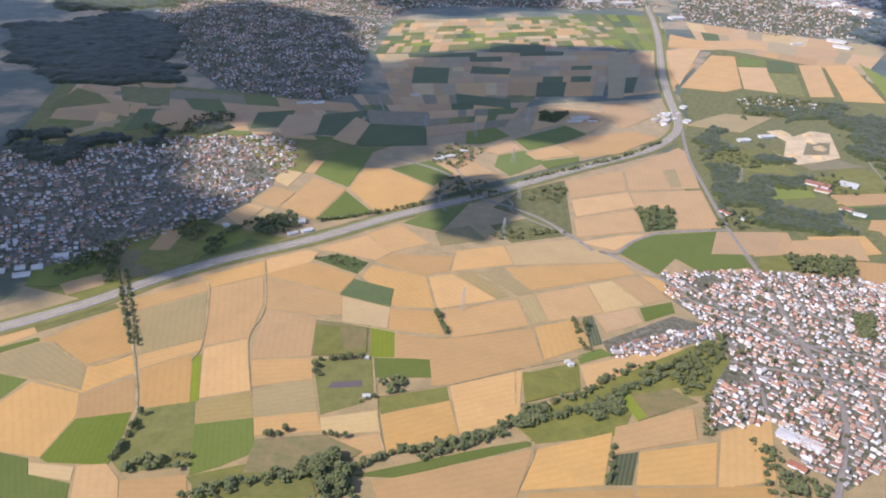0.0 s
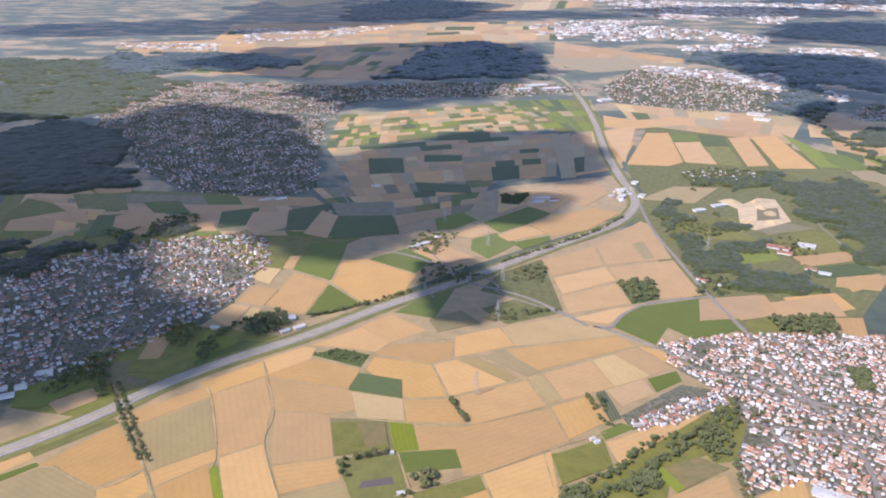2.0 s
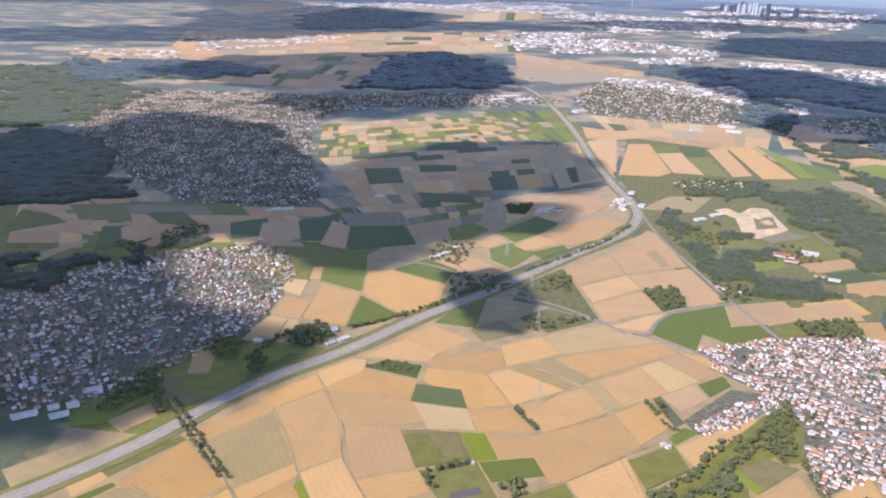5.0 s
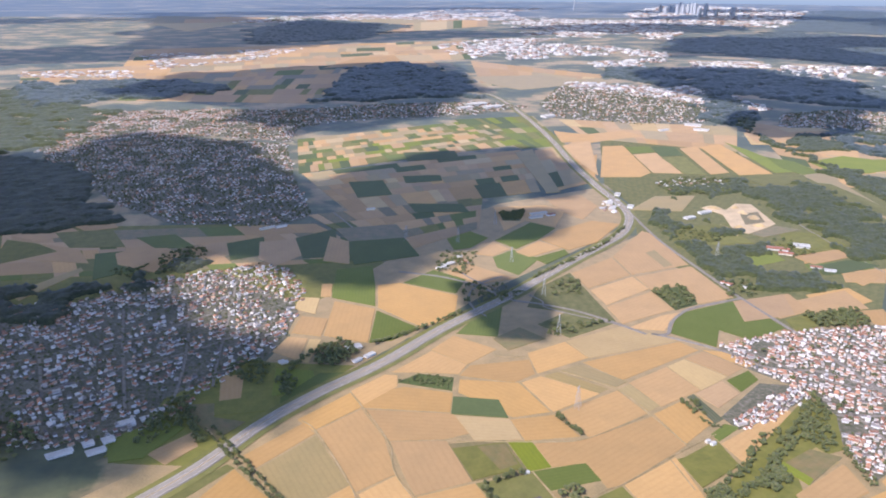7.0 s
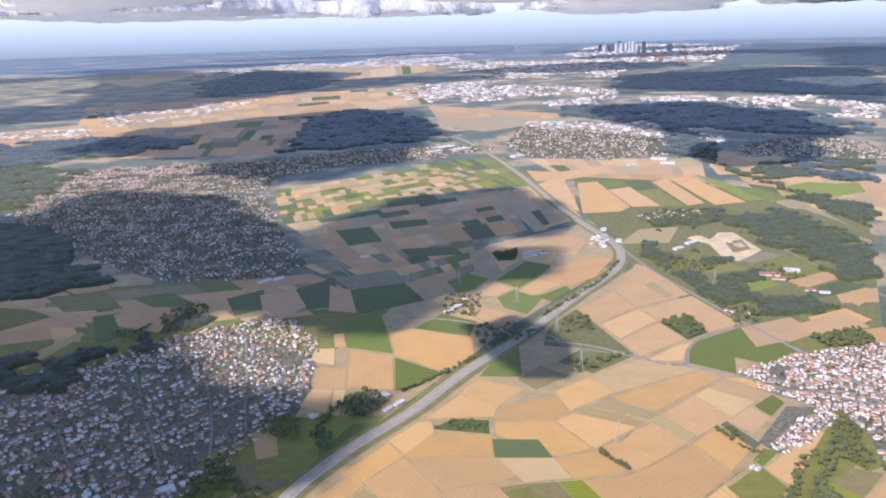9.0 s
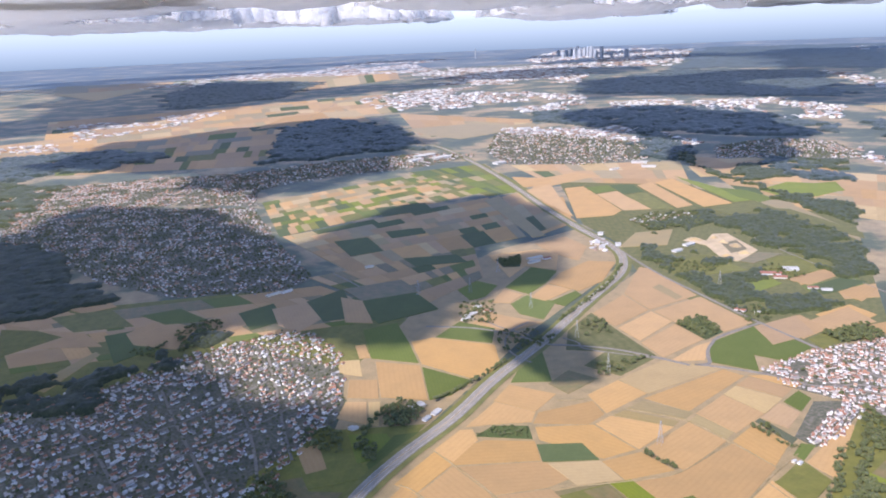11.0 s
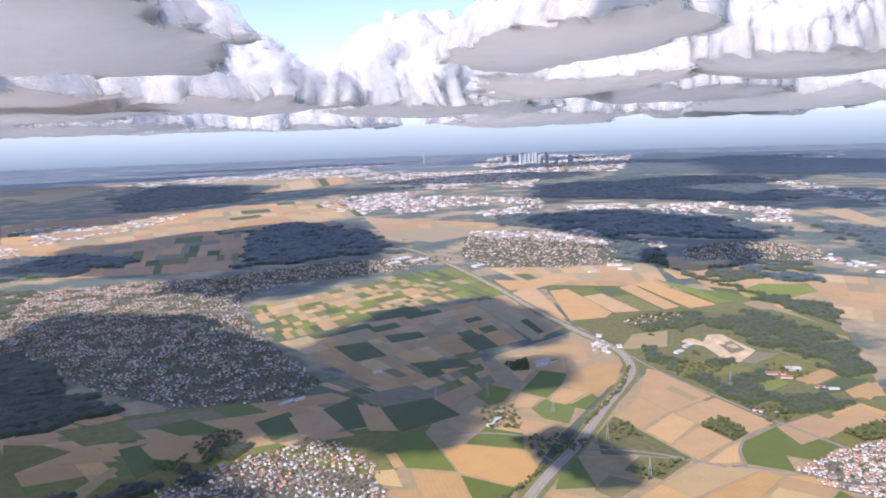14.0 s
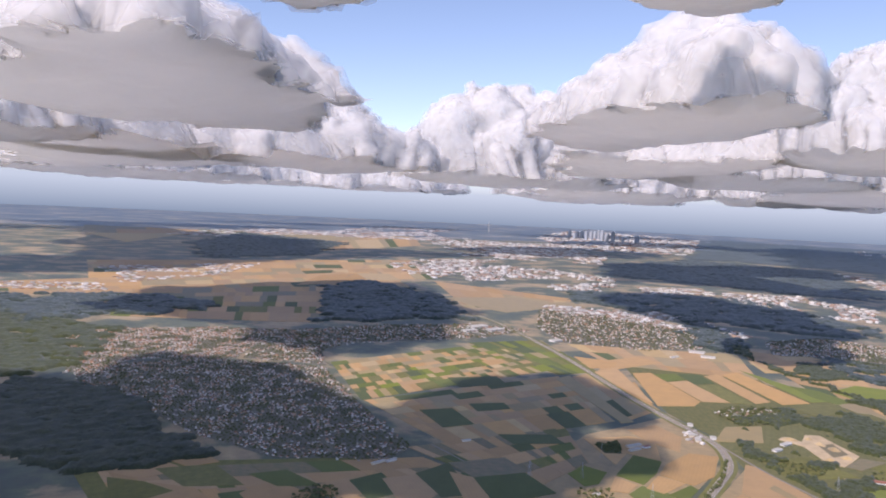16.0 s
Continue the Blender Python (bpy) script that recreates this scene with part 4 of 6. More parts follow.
field("lush", (191.2, 332.7), (216.8, 343.6), (232.3, 326.9), (226.2, 314.3), (203.5, 307.2), (189.7, 316.1))
field("straw", (192.5, 304.5), (209.0, 306.6), (216.3, 298.7), (206.2, 287.3), (192.2, 289.7))
field("stubble", (102.2, 207.7), (119.4, 211.7), (121.6, 205.4), (104.4, 200.1))
field("dark", (103.4, 198.7), (118.0, 202.3), (122.9, 196.1), (109.6, 191.9), (102.0, 191.5))
field("wheat", (107.3, 191.5), (120.2, 194.1), (120.2, 189.2), (106.9, 181.9))
field("meadow", (101.8, 221.7), (119.1, 225.1), (118.9, 215.1), (109.9, 212.7))
field("wheat", (202.8, 410.6), (229.4, 420.2), (237.5, 405.7), (210.5, 381.3), (193.7, 381.9))
field("pale", (247.2, 397.6), (272.2, 405.6), (256.6, 383.5), (239.7, 377.9))
field("pale", (230.6, 422.0), (256.9, 421.1), (256.2, 409.6), (229.3, 408.9))

field("fallow", (35.6, 107.2), (43.0, 110.6), (47.0, 107.5), (37.5, 101.8))
field("wheat", (32.8, 99.0), (45.7, 105.4), (45.0, 98.1), (31.8, 92.9))
field("dark", (-15.8, 139.2), (-7.3, 136.5), (-7.1, 129.8), (-17.4, 132.8))
field("fallow", (-20.9, 88.7), (-11.3, 91.1), (-5.0, 88.2), (-6.7, 86.2), (-13.0, 83.3), (-20.5, 81.6))
field("meadow", (-27.9, 79.8), (-20.5, 81.6), (-11.7, 83.1), (-9.5, 78.7), (-24.3, 76.7))
field("meadow", (18.5, 111.5), (27.2, 113.7), (27.8, 108.1), (18.9, 103.4))
field("meadow", (-19.4, 121.0), (-10.0, 121.5), (-8.8, 113.4), (-17.6, 111.5))
field("fallow", (-14.9, 120.9), (-10.0, 121.1), (-9.3, 114.6), (-12.6, 113.4))
field("lush", (34.6, 106.8), (36.1, 107.8), (38.1, 102.4), (36.6, 101.2))
field("fallow", (111.5, 254.5), (119.1, 255.5), (114.5, 243.0), (106.0, 241.0))

# ---- narrow plots ----
parcels("mixed", 26, 9, (-46.3, 422.4), (65.1, 476.0), (71.6, 396.3), (-45.7, 341.9))
parcels("tan", 16, 7, (-44.5, 341.6), (63.5, 379.6), (49.2, 296.5), (-27.7, 275.5))
parcels("brown", 11, 5, (-42.6, 275.6), (24.3, 290.9), (13.9, 250.7), (-20.5, 226.2))
parcels("brown", 13, 5, (-140.4, 267.1), (-40.3, 264.3), (-20.9, 223.7), (-126.9, 221.6))
parcels("tan", 5, 4, (70.3, 377.7), (90.5, 387.8), (79.3, 311.1), (50.5, 293.3))
parcels("green", 9, 5, (47.3, 476.6), (100.6, 484.7), (90.5, 387.8), (64.3, 382.4))
parcels("tan", 22, 5, (-295.3, 791.4), (102.4, 1025.2), (96.3, 765.4), (-268.4, 700.4))
parcels("tan", 12, 6, (108.8, 2958.4), (765.9, 3442.9), (343.5, 1663.6), (17.2, 1302.9))
parcels("tan", 8, 3, (222.5, 449.1), (274.0, 371.2), (216.8, 303.6), (201.0, 401.3))
parcels("brown", 18, 6, (-201.6, 736.1), (7.6, 808.1), (-30.1, 556.3), (-181.6, 589.1))
parcels("tan", 10, 3, (112.7, 470.3), (209.3, 429.3), (170.4, 360.4), (107.8, 405.4))
parcels("tan", 8, 5, (214.8, 419.1), (284.1, 319.8), (195.8, 246.6), (169.2, 306.9))
parcels("tan", 24, 5, (-245.6, 1059.3), (197.7, 1202.1), (147.2, 891.9), (-214.1, 827.9))
parcels("brown", 16, 7, (-586.7, 3565.4), (760.7, 3920.8), (527.4, 2254.8), (-341.4, 1763.5))
parcels("tan", 9, 4, (141.5, 871.4), (237.0, 716.1), (193.1, 634.8), (103.2, 645.4))

# ---- roads ----
MOTORWAY = [(-81.8, 104.5), (-73.9, 111.2), (-62.8, 122.0), (-52.7, 134.8), (-42.1, 145.0), (-27.7, 156.6), (-12.0, 172.1), (9.2, 190.0), (31.1, 210.9), (45.4, 223.9), (56.8, 234.6), (64.3, 244.9), (70.4, 258.1), (73.2, 273.9), (74.6, 299.7), (79.0, 344.5), (88.5, 414.2), (95.8, 493.5), (98.5, 577.1), (87.2, 623.7)]
road, LINE = ribbon("motorway", MOTORWAY, 2.7, 0.3, ASPHALT, 8)
tagged(road, "pale grey dual carriageway motorway with a green central reserve", "motorway", kind="structure")


def beside(line, off, width, z, name, material, label):
    """A strip that follows the motorway at a distance from its middle."""
    verts, faces = [], []
    for i, p in enumerate(line):
        q = (line[min(i + 1, len(line) - 1)] - line[max(i - 1, 0)]).normalized()
        n = Vector((-q.y, q.x, 0))
        verts += [p + n * (off + width / 2) + Vector((0, 0, z)), p + n * (off - width / 2) + Vector((0, 0, z))]
        if i:
            j = 2 * i
            faces.append((j - 1, j + 1, j, j - 2))
    ob = new(name, mesh_of(name, verts, faces, [material]))
    return tagged(ob, label, "road marking" if material is PAINT else "verge", kind="structure")


def street(*pts):
    ob, line = ribbon("street", list(pts), 0.55, 0.15, STREET)
    STREETS.append(np.array([p[:2] for a, b in zip(line, line[1:]) for p in (a, a.lerp(b, 0.25), a.lerp(b, 0.5), a.lerp(b, 0.75))]))
    return tagged(ob, "grey residential street between houses", "street", kind="structure")


beside(LINE, 0, 0.26, 0.312, "central_reserve", VERGE, "grassy central reserve between the carriageways")
for off in (-1.22, 1.22, -0.24, 0.24):
    beside(LINE, off, 0.045, 0.306, "edge_line", PAINT, "painted white edge line")
for off in (-2.1, 2.1):
    beside(LINE, off, 1.3, 0.13, "motorway_verge", MEADOW, "grass verge along the motorway")

tagged(ribbon("country_road", [(34.6, 161.2), (28.7, 170.1), (22.2, 177.8), (14.5, 183.5), (7.8, 187.8), (2.9, 196.8), (-5.6, 205.9), (-17.7, 212.7)], 0.95, 0.14, STREET)[0], "pale country road leading to the junction", "road", kind="structure")
tagged(ribbon("loop_road", [(35.8, 161.2), (39.6, 160.7), (43.0, 166.2), (47.3, 170.7), (53.2, 174.6), (68.8, 178.7)], 0.8, 0.15, STREET)[0], "curved road round a green field", "road", kind="structure")
street((72.6, 263.0), (69.0, 231.0), (68.7, 207.8), (68.8, 178.7), (70.0, 157.7), (70.3, 136.4), (70.7, 122.9), (71.0, 109.9), (67.2, 98.3), (62.0, 87.0))
tagged(ribbon("through_road", [(72.6, 263.0), (69.0, 231.0), (68.7, 207.8), (68.8, 178.7), (70.0, 157.7), (70.3, 136.4), (70.7, 122.9), (71.0, 109.9), (67.2, 98.3), (62.0, 87.0)], 0.9, 0.16, STREET)[0], "straight grey road running into the village", "road", kind="structure")
street((35.8, 161.2), (41.6, 156.8), (48.9, 149.0), (54.2, 140.4), (63.5, 137.5), (70.4, 128.4), (77.0, 123.9))
tagged(ribbon("village_street", [(35.8, 161.2), (41.6, 156.8), (48.9, 149.0), (54.2, 140.4), (63.5, 137.5), (70.4, 128.4), (77.0, 123.9)], 0.7, 0.145, STREET)[0], "village main street", "road", kind="structure")
tagged(ribbon("slip_road", [(10.5, 204.5), (3.1, 199.8), (-1.9, 191.4), (-2.3, 182.7), (-0.3, 177.5)], 0.55, 0.15, STREET)[0], "motorway slip road loop", "road", kind="structure")
tagged(ribbon("slip_road", [(14.1, 189.6), (16.2, 184.8), (16.5, 179.8), (29.5, 168.1)], 0.5, 0.152, STREET)[0], "motorway slip road", "road", kind="structure")
tagged(ribbon("tree_lined_lane", [(-62.8, 135.0), (-56.2, 122.4), (-49.1, 109.9), (-45.1, 102.1), (-40.7, 92.3), (-39.7, 83.5)], 0.45, 0.14, TRACK)[0], "straight lane between two tree rows", "road", kind="structure")
tagged(ribbon("farm_track", [(-7.4, 112.4), (-5.4, 103.3), (-3.1, 93.0), (-1.5, 88.1)], 0.2, 0.14, TRACK)[0], "light dirt track between fields", "road", kind="structure")
tagged(ribbon("farm_track", [(-7.7, 100.5), (-3.0, 102.1), (3.1, 105.3), (6.3, 106.3), (18.5, 112.9), (29.0, 118.0)], 0.2, 0.14, TRACK)[0], "light dirt track between fields", "road", kind="structure")
tagged(ribbon("farm_track", [(-45.5, 134.8), (-42.7, 130.1), (-37.6, 112.6), (-37.5, 106.5)], 0.22, 0.14, TRACK)[0], "grassy field track", "road", kind="structure")
tagged(ribbon("farm_track", [(-35.9, 144.8), (-30.3, 125.6), (-30.1, 114.7), (-24.7, 98.9)], 0.2, 0.14, TRACK)[0], "grassy field track", "road", kind="structure")
tagged(ribbon("farm_track", [(-20.0, 123.7), (-4.7, 120.9), (4.7, 120.3), (19.1, 126.3)], 0.2, 0.14, TRACK)[0], "grassy field track", "road", kind="structure")
tagged(ribbon("farm_track", [(8.5, 146.7), (17.4, 137.1), (20.1, 126.4), (22.1, 115.6)], 0.22, 0.14, TRACK)[0], "light dirt track between fields", "road", kind="structure")
tagged(ribbon("farm_track", [(15.4, 94.7), (20.1, 93.0), (17.6, 83.2)], 0.22, 0.14, TRACK)[0], "light dirt track between fields", "road", kind="structure")
tagged(ribbon("farm_track", [(17.2, 112.3), (17.3, 102.8)], 0.2, 0.14, TRACK)[0], "light dirt track between fields", "road", kind="structure")
tagged(ribbon("farm_track", [(-3.3, 156.0), (-0.7, 154.7), (3.5, 154.3)], 0.25, 0.14, TRACK)[0], "pale farm track", "road", kind="structure")
tagged(ribbon("farm_track", [(-62.7, 108.7), (-53.6, 102.8), (-47.6, 107.5)], 0.22, 0.14, TRACK)[0], "light dirt track between fields", "road", kind="structure")
tagged(ribbon("pit_road", [(97.4, 243.5), (98.4, 234.0), (88.6, 215.6), (77.0, 195.1)], 0.4, 0.15, TRACK)[0], "pale haul road by the sand pit", "road", kind="structure")
tagged(ribbon("railway", [(119.7, 183.6), (121.4, 204.0), (124.1, 232.0), (129.4, 265.1)], 0.5, 0.15, STREET)[0], "straight railway line through the woods", "road", kind="structure")
tagged(ribbon("country_road", [(-19.2, 223.3), (-29.0, 261.5), (-33.6, 277.0)], 0.6, 0.14, STREET)[0], "country road between fields", "road", kind="structure")
tagged(ribbon("country_road", [(-5.9, 217.4), (-0.3, 208.6), (1.6, 203.5), (7.1, 194.2)], 0.6, 0.14, STREET)[0], "country road by the farm", "road", kind="structure")
tagged(ribbon("woodland_road", [(43.4, 891.1), (149.3, 1201.5)], 0.6, 0.15, STREET)[0], "far straight road through fields", "road", kind="structure")
street((-114.2, 165.7), (-100.1, 171.5), (-85.4, 175.8), (-69.8, 187.2), (-52.6, 201.5))
street((-98.8, 152.9), (-85.6, 160.5), (-69.1, 168.7), (-51.7, 182.5))
street((-89.1, 195.8), (-85.4, 175.8), (-81.3, 156.4), (-78.8, 144.3))
street((-62.8, 214.7), (-62.7, 190.9), (-63.3, 166.2), (-63.2, 151.0))
street((-111.1, 191.2), (-102.4, 172.4), (-95.8, 151.7))
street((-75.2, 207.8), (-71.6, 181.6), (-70.1, 158.7), (-70.4, 145.3))
street((52.6, 149.6), (60.1, 136.9), (66.7, 129.8), (76.2, 127.4), (84.1, 125.0))
street((55.3, 130.0), (58.8, 119.4), (57.8, 105.0))
street((79.7, 154.1), (79.2, 135.7), (77.0, 113.8), (74.8, 101.9))
street((55.2, 120.6), (65.4, 118.6), (79.7, 115.8))
street((75.1, 158.5), (76.1, 139.5), (88.2, 137.2))
street((-81.1, 477.2), (-79.8, 350.4), (-68.7, 270.2))
street((-146.3, 439.2), (-108.7, 367.8), (-78.1, 312.3), (-57.5, 270.6))
street((-109.9, 430.2), (-101.9, 334.7), (-100.0, 287.7))
street((-57.9, 403.9), (-58.5, 318.2), (-50.6, 266.7))

# ---- forests ----
forest([(-194.5, 401.2), (-152.1, 377.9), (-125.1, 316.3), (-108.5, 285.0), (-108.8, 271.6), (-130.5, 267.6), (-150.1, 266.6)], 1, 1.5, 1.3, -0.9)
forest([(-220.3, 351.2), (-188.9, 384.2), (-140.5, 363.3), (-118.4, 295.8), (-127.5, 267.4), (-147.7, 262.1), (-181.5, 287.8)], 23, 2.2, 1.4, -0.9)
forest([(-340.3, 651.8), (-256.3, 642.3), (-157.7, 526.8), (-167.2, 421.8), (-213.1, 395.0)], 2, 2.0, 1.8, -0.3, RIVERWOOD)
forest([(255.7, 550.5), (245.1, 496.9), (212.4, 429.2), (203.3, 378.3), (194.2, 334.6), (182.6, 299.1), (176.1, 252.9), (203.0, 283.6), (199.4, 302.1), (193.9, 325.9), (201.5, 349.2), (197.4, 382.4), (209.4, 412.3), (272.6, 543.1)], 3, 1.1, 1.5, -0.6, RIVERWOOD)
forest([(132.2, 285.5), (146.7, 291.5), (164.6, 294.5), (161.9, 262.4), (161.2, 235.9), (133.3, 204.2), (118.4, 202.8), (123.5, 218.2), (124.8, 237.3), (122.4, 248.5), (127.7, 261.5), (124.7, 271.9)], 4, 0.9, 1.3, -0.35, RIVERWOOD)
forest([(74.6, 255.8), (85.8, 264.6), (92.9, 260.6), (93.5, 249.7), (98.8, 236.6), (97.7, 229.8), (85.5, 232.2), (73.5, 229.2), (74.0, 235.9)], 5, 0.8, 1.2, -0.1, RIVERWOOD)
forest([(73.5, 229.2), (73.6, 224.0), (88.1, 219.5), (100.2, 220.9), (96.3, 210.8), (90.4, 210.8), (85.1, 199.9), (87.2, 193.4), (95.3, 193.1), (103.4, 198.7), (100.9, 188.3), (99.3, 182.8), (82.6, 180.7), (73.7, 185.6), (70.4, 191.4), (70.7, 207.0)], 19, 0.8, 1.2, -0.25, RIVERWOOD)
forest([(118.0, 303.5), (142.9, 306.7), (130.5, 282.9), (102.0, 272.7), (96.1, 284.3), (104.2, 295.0)], 20, 0.8, 1.1, 0.0, RIVERWOOD)
forest([(200.0, 375.8), (235.7, 402.1), (235.1, 371.9), (227.5, 353.1), (193.2, 360.7)], 21, 1.2, 1.3, -0.4, RIVERWOOD)
forest([(272.2, 405.6), (288.9, 381.4), (269.2, 359.0), (252.2, 371.2)], 22, 1.2, 1.3, -0.4, RIVERWOOD)
forest([(261.4, 767.7), (452.8, 734.4), (413.3, 516.6), (362.3, 476.6), (289.3, 555.0), (231.8, 680.3)], 6, 3.5, 2.2, -0.3, HAZED_CANOPY)
forest([(493.9, 1152.9), (860.6, 1426.0), (969.1, 1154.3), (617.3, 721.2), (513.1, 872.7), (434.6, 986.9)], 7, 5, 2.2, -0.3, HAZED_CANOPY)
forest([(1984.9, 2983.1), (2596.9, 2069.2), (1019.8, 860.0), (1071.2, 1264.4), (916.9, 1446.0)], 8, 14, 2.2, -0.3, HAZED_CANOPY)
forest([(-131.1, 1496.8), (-15.7, 2016.5), (183.4, 1679.2), (52.1, 1264.5), (-110.1, 1140.3)], 9, 4, 2.2, -0.3, HAZED_CANOPY)
forest([(7.6, 808.1), (62.1, 857.0), (102.4, 731.2), (86.6, 578.9), (24.8, 575.4), (-33.6, 558.9)], 10, 2.5, 2.2, -0.3, HAZED_CANOPY)
forest([(-131.7, 210.8), (-113.8, 214.3), (-97.0, 214.3), (-102.5, 200.1), (-104.6, 187.1), (-125.5, 192.1)], 11, 1.0, 1.3, -0.3)
forest([(-95.3, 213.1), (-79.8, 232.0), (-68.4, 229.2), (-78.1, 214.0), (-86.6, 201.9)], 12, 0.9, 1.3, -0.3)
forest([(469.9, 540.8), (452.2, 424.8), (331.6, 332.4), (387.8, 452.7)], 13, 3, 2.2, -0.3, HAZED_CANOPY)
forest([(-228.2, 705.3), (-145.7, 718.1), (-98.4, 638.7), (-148.2, 589.7), (-206.2, 583.5)], 14, 2.2, 2.0, -0.3, HAZED_CANOPY)
forest([(-274.5, 721.2), (-222.6, 668.6), (-167.0, 634.9), (-191.7, 570.1), (-225.5, 555.4)], 15, 2.5, 2.2, -0.3, HAZED_CANOPY)
forest([(265.4, 528.5), (239.7, 452.1), (209.3, 429.3), (219.4, 468.9)], 16, 2.0, 1.8, -0.3, HAZED_CANOPY)
forest([(312.3, 666.3), (312.6, 618.3), (219.1, 450.0), (193.2, 434.5)], 17, 2.0, 1.8, -0.3, HAZED_CANOPY)
forest([(268.1, 424.1), (267.2, 402.5), (256.1, 350.1), (240.1, 331.2), (234.1, 382.4)], 18, 1.8, 1.6, -0.3, HAZED_CANOPY)

# ---- towns ----
VILLAGE = [(48.0, 152.1), (68.5, 156.9), (87.0, 157.9), (101.2, 157.7), (76.5, 99.5), (64.4, 89.5), (58.5, 97.0), (58.7, 105.2), (48.0, 100.2), (50.0, 111.4), (55.2, 120.6), (55.5, 130.0), (47.2, 143.8)]
VILLAGE_ARM = [(33.0, 123.6), (47.7, 134.9), (56.0, 132.1), (56.7, 129.2), (44.6, 122.6), (34.0, 118.8)]
town("houses", "dense white and red roofed family houses of a small town", [(-119.2, 204.1), (-105.2, 200.8), (-92.4, 212.4), (-78.5, 218.5), (-55.5, 226.1), (-49.1, 220.6), (-45.2, 208.2), (-46.2, 186.6), (-50.0, 167.5), (-60.1, 153.8), (-70.5, 140.0), (-79.6, 134.5), (-91.7, 132.5), (-110.4, 140.6), (-128.1, 192.7)], 3, 0.62, row=2.0, step=1.2, scale=0.86, keep=0.72, green=0.85, leaf=0.62, gap=-0.3)
town("houses", "shaded houses of a hillside town among trees", [(-167.9, 420.6), (-110.1, 437.6), (-51.7, 410.2), (-48.3, 341.8), (-41.3, 274.0), (-55.3, 261.5), (-89.8, 272.5), (-112.9, 301.7), (-136.8, 346.3), (-158.1, 358.7)], 4, 0.35, row=2.4, step=1.6, keep=0.72, green=0.55, scale=0.85, leaf=0.8, gap=-0.14)
town("houses", "sunlit dense town centre with red roofs", [(-191.4, 532.7), (-134.3, 533.7), (-88.8, 535.1), (-81.1, 477.2), (-93.9, 434.7), (-141.0, 435.8), (-169.7, 404.6)], 5, 0.5, row=2.1, step=1.5, scale=0.95, green=0.6, gap=-0.14)
town("houses", "far suburb houses under cloud shade", [(-58.7, 525.3), (18.9, 548.2), (77.4, 550.4), (110.7, 523.6), (57.8, 490.1), (27.0, 487.3), (-23.8, 477.7), (-46.4, 453.5)], 6, 0.3, row=3.2, step=2.3, scale=1.15, keep=0.7, green=0.8, gap=-0.14)
town("houses", "far suburb of rows and blocks", [(165.8, 633.7), (233.5, 596.9), (249.5, 491.5), (217.8, 453.5), (155.2, 443.0), (111.6, 476.7), (119.2, 533.8)], 7, 0.3, row=3.4, step=2.4, scale=1.2, keep=0.62, green=0.8, gap=-0.14)
town("houses", "far riverside town of pale houses", [(268.9, 474.7), (327.2, 485.9), (344.9, 448.0), (308.6, 379.4), (264.8, 415.1), (232.8, 425.5)], 8, 0.4, row=3.0, step=2.1, scale=1.1, keep=0.75, green=0.7, gap=-0.14)
town("houses", "houses between two quarters of a far town", [(-92, 532), (-58, 528), (-40, 500), (-46, 455), (-50, 415), (-90, 436), (-80, 477)], 9, 0.35, row=2.4, step=1.6, keep=0.72, green=0.7, scale=0.95, gap=-0.14)
blocks("city_blocks", "far suburb blocks among trees", [(144.3, 1119.4), (241.4, 1229.7), (369.6, 1264.2), (234.4, 1033.4), (133.7, 944.9)], 34, 7, 0.7, 1.8, 0.75, 0.9)
blocks("city_blocks", "distant suburb blocks", [(608.2, 2183.5), (736.5, 1542.7), (541.4, 1224.0), (380.7, 1293.9)], 35, 11, 0.9, 1.8, 0.75, 0.9)
blocks("city_blocks", "far pale halls and blocks", [(259.9, 665.4), (283.4, 587.5), (272.6, 495.7), (232.8, 468.2), (229.7, 590.1)], 36, 5, 0.6, 1.4, 0.75, 0.9)
blocks("city_blocks", "far settlement by fields", [(386.0, 841.1), (473.2, 827.7), (433.0, 759.1), (353.4, 772.5)], 37, 7, 0.7, 1.4, 0.75, 0.9)
blocks("city_blocks", "far apartment blocks in rows", [(173.8, 652.8), (215.6, 647.1), (240.6, 590.3), (240.6, 507.2), (208.4, 570.6)], 38, 4.5, 0.7, 1.8, 0.75, 0.9)
blocks("city_blocks", "distant villages among fields", [(68.9, 2275.8), (628.9, 2618.8), (522.9, 1920.9), (220.2, 1978.0)], 39, 15, 0.7, 1.4, 0.75, 0.9)
blocks("city_blocks", "pale industrial city quarter", [(222.6, 1021.7), (351.3, 1164.5), (410.3, 942.3), (325.3, 785.8), (209.2, 799.0), (177.6, 858.8)], 21, 6.5, 0.9, 2.7, 0.75, 0.9)
blocks("city_blocks", "far pale town by the forest", [(458.4, 784.0), (557.3, 765.5), (532.0, 635.6), (454.3, 557.8), (421.9, 593.1), (417.3, 716.4)], 22, 6, 0.7, 2.2, 0.75, 0.9)
blocks("city_blocks", "distant big city sprawl", [(995.5, 2549.7), (1665.9, 3605.6), (1912.8, 3473.9), (1813.9, 2758.2), (984.7, 1609.8), (726.7, 1690.1)], 23, 20, 1.2, 4.0, 0.75, 0.9)
blocks("city_blocks", "far airport halls and terminal", [(970.8, 1149.1), (926.9, 1031.7), (755.1, 710.2), (644.3, 618.3), (728.1, 794.2)], 24, 9, 0.9, 1.8, 0.75, 0.9)
blocks("city_blocks", "far suburb blocks", [(174.6, 1109.2), (275.5, 1218.3), (245.7, 1019.0), (151.2, 906.1)], 25, 8, 0.7, 1.8, 0.75, 0.9)
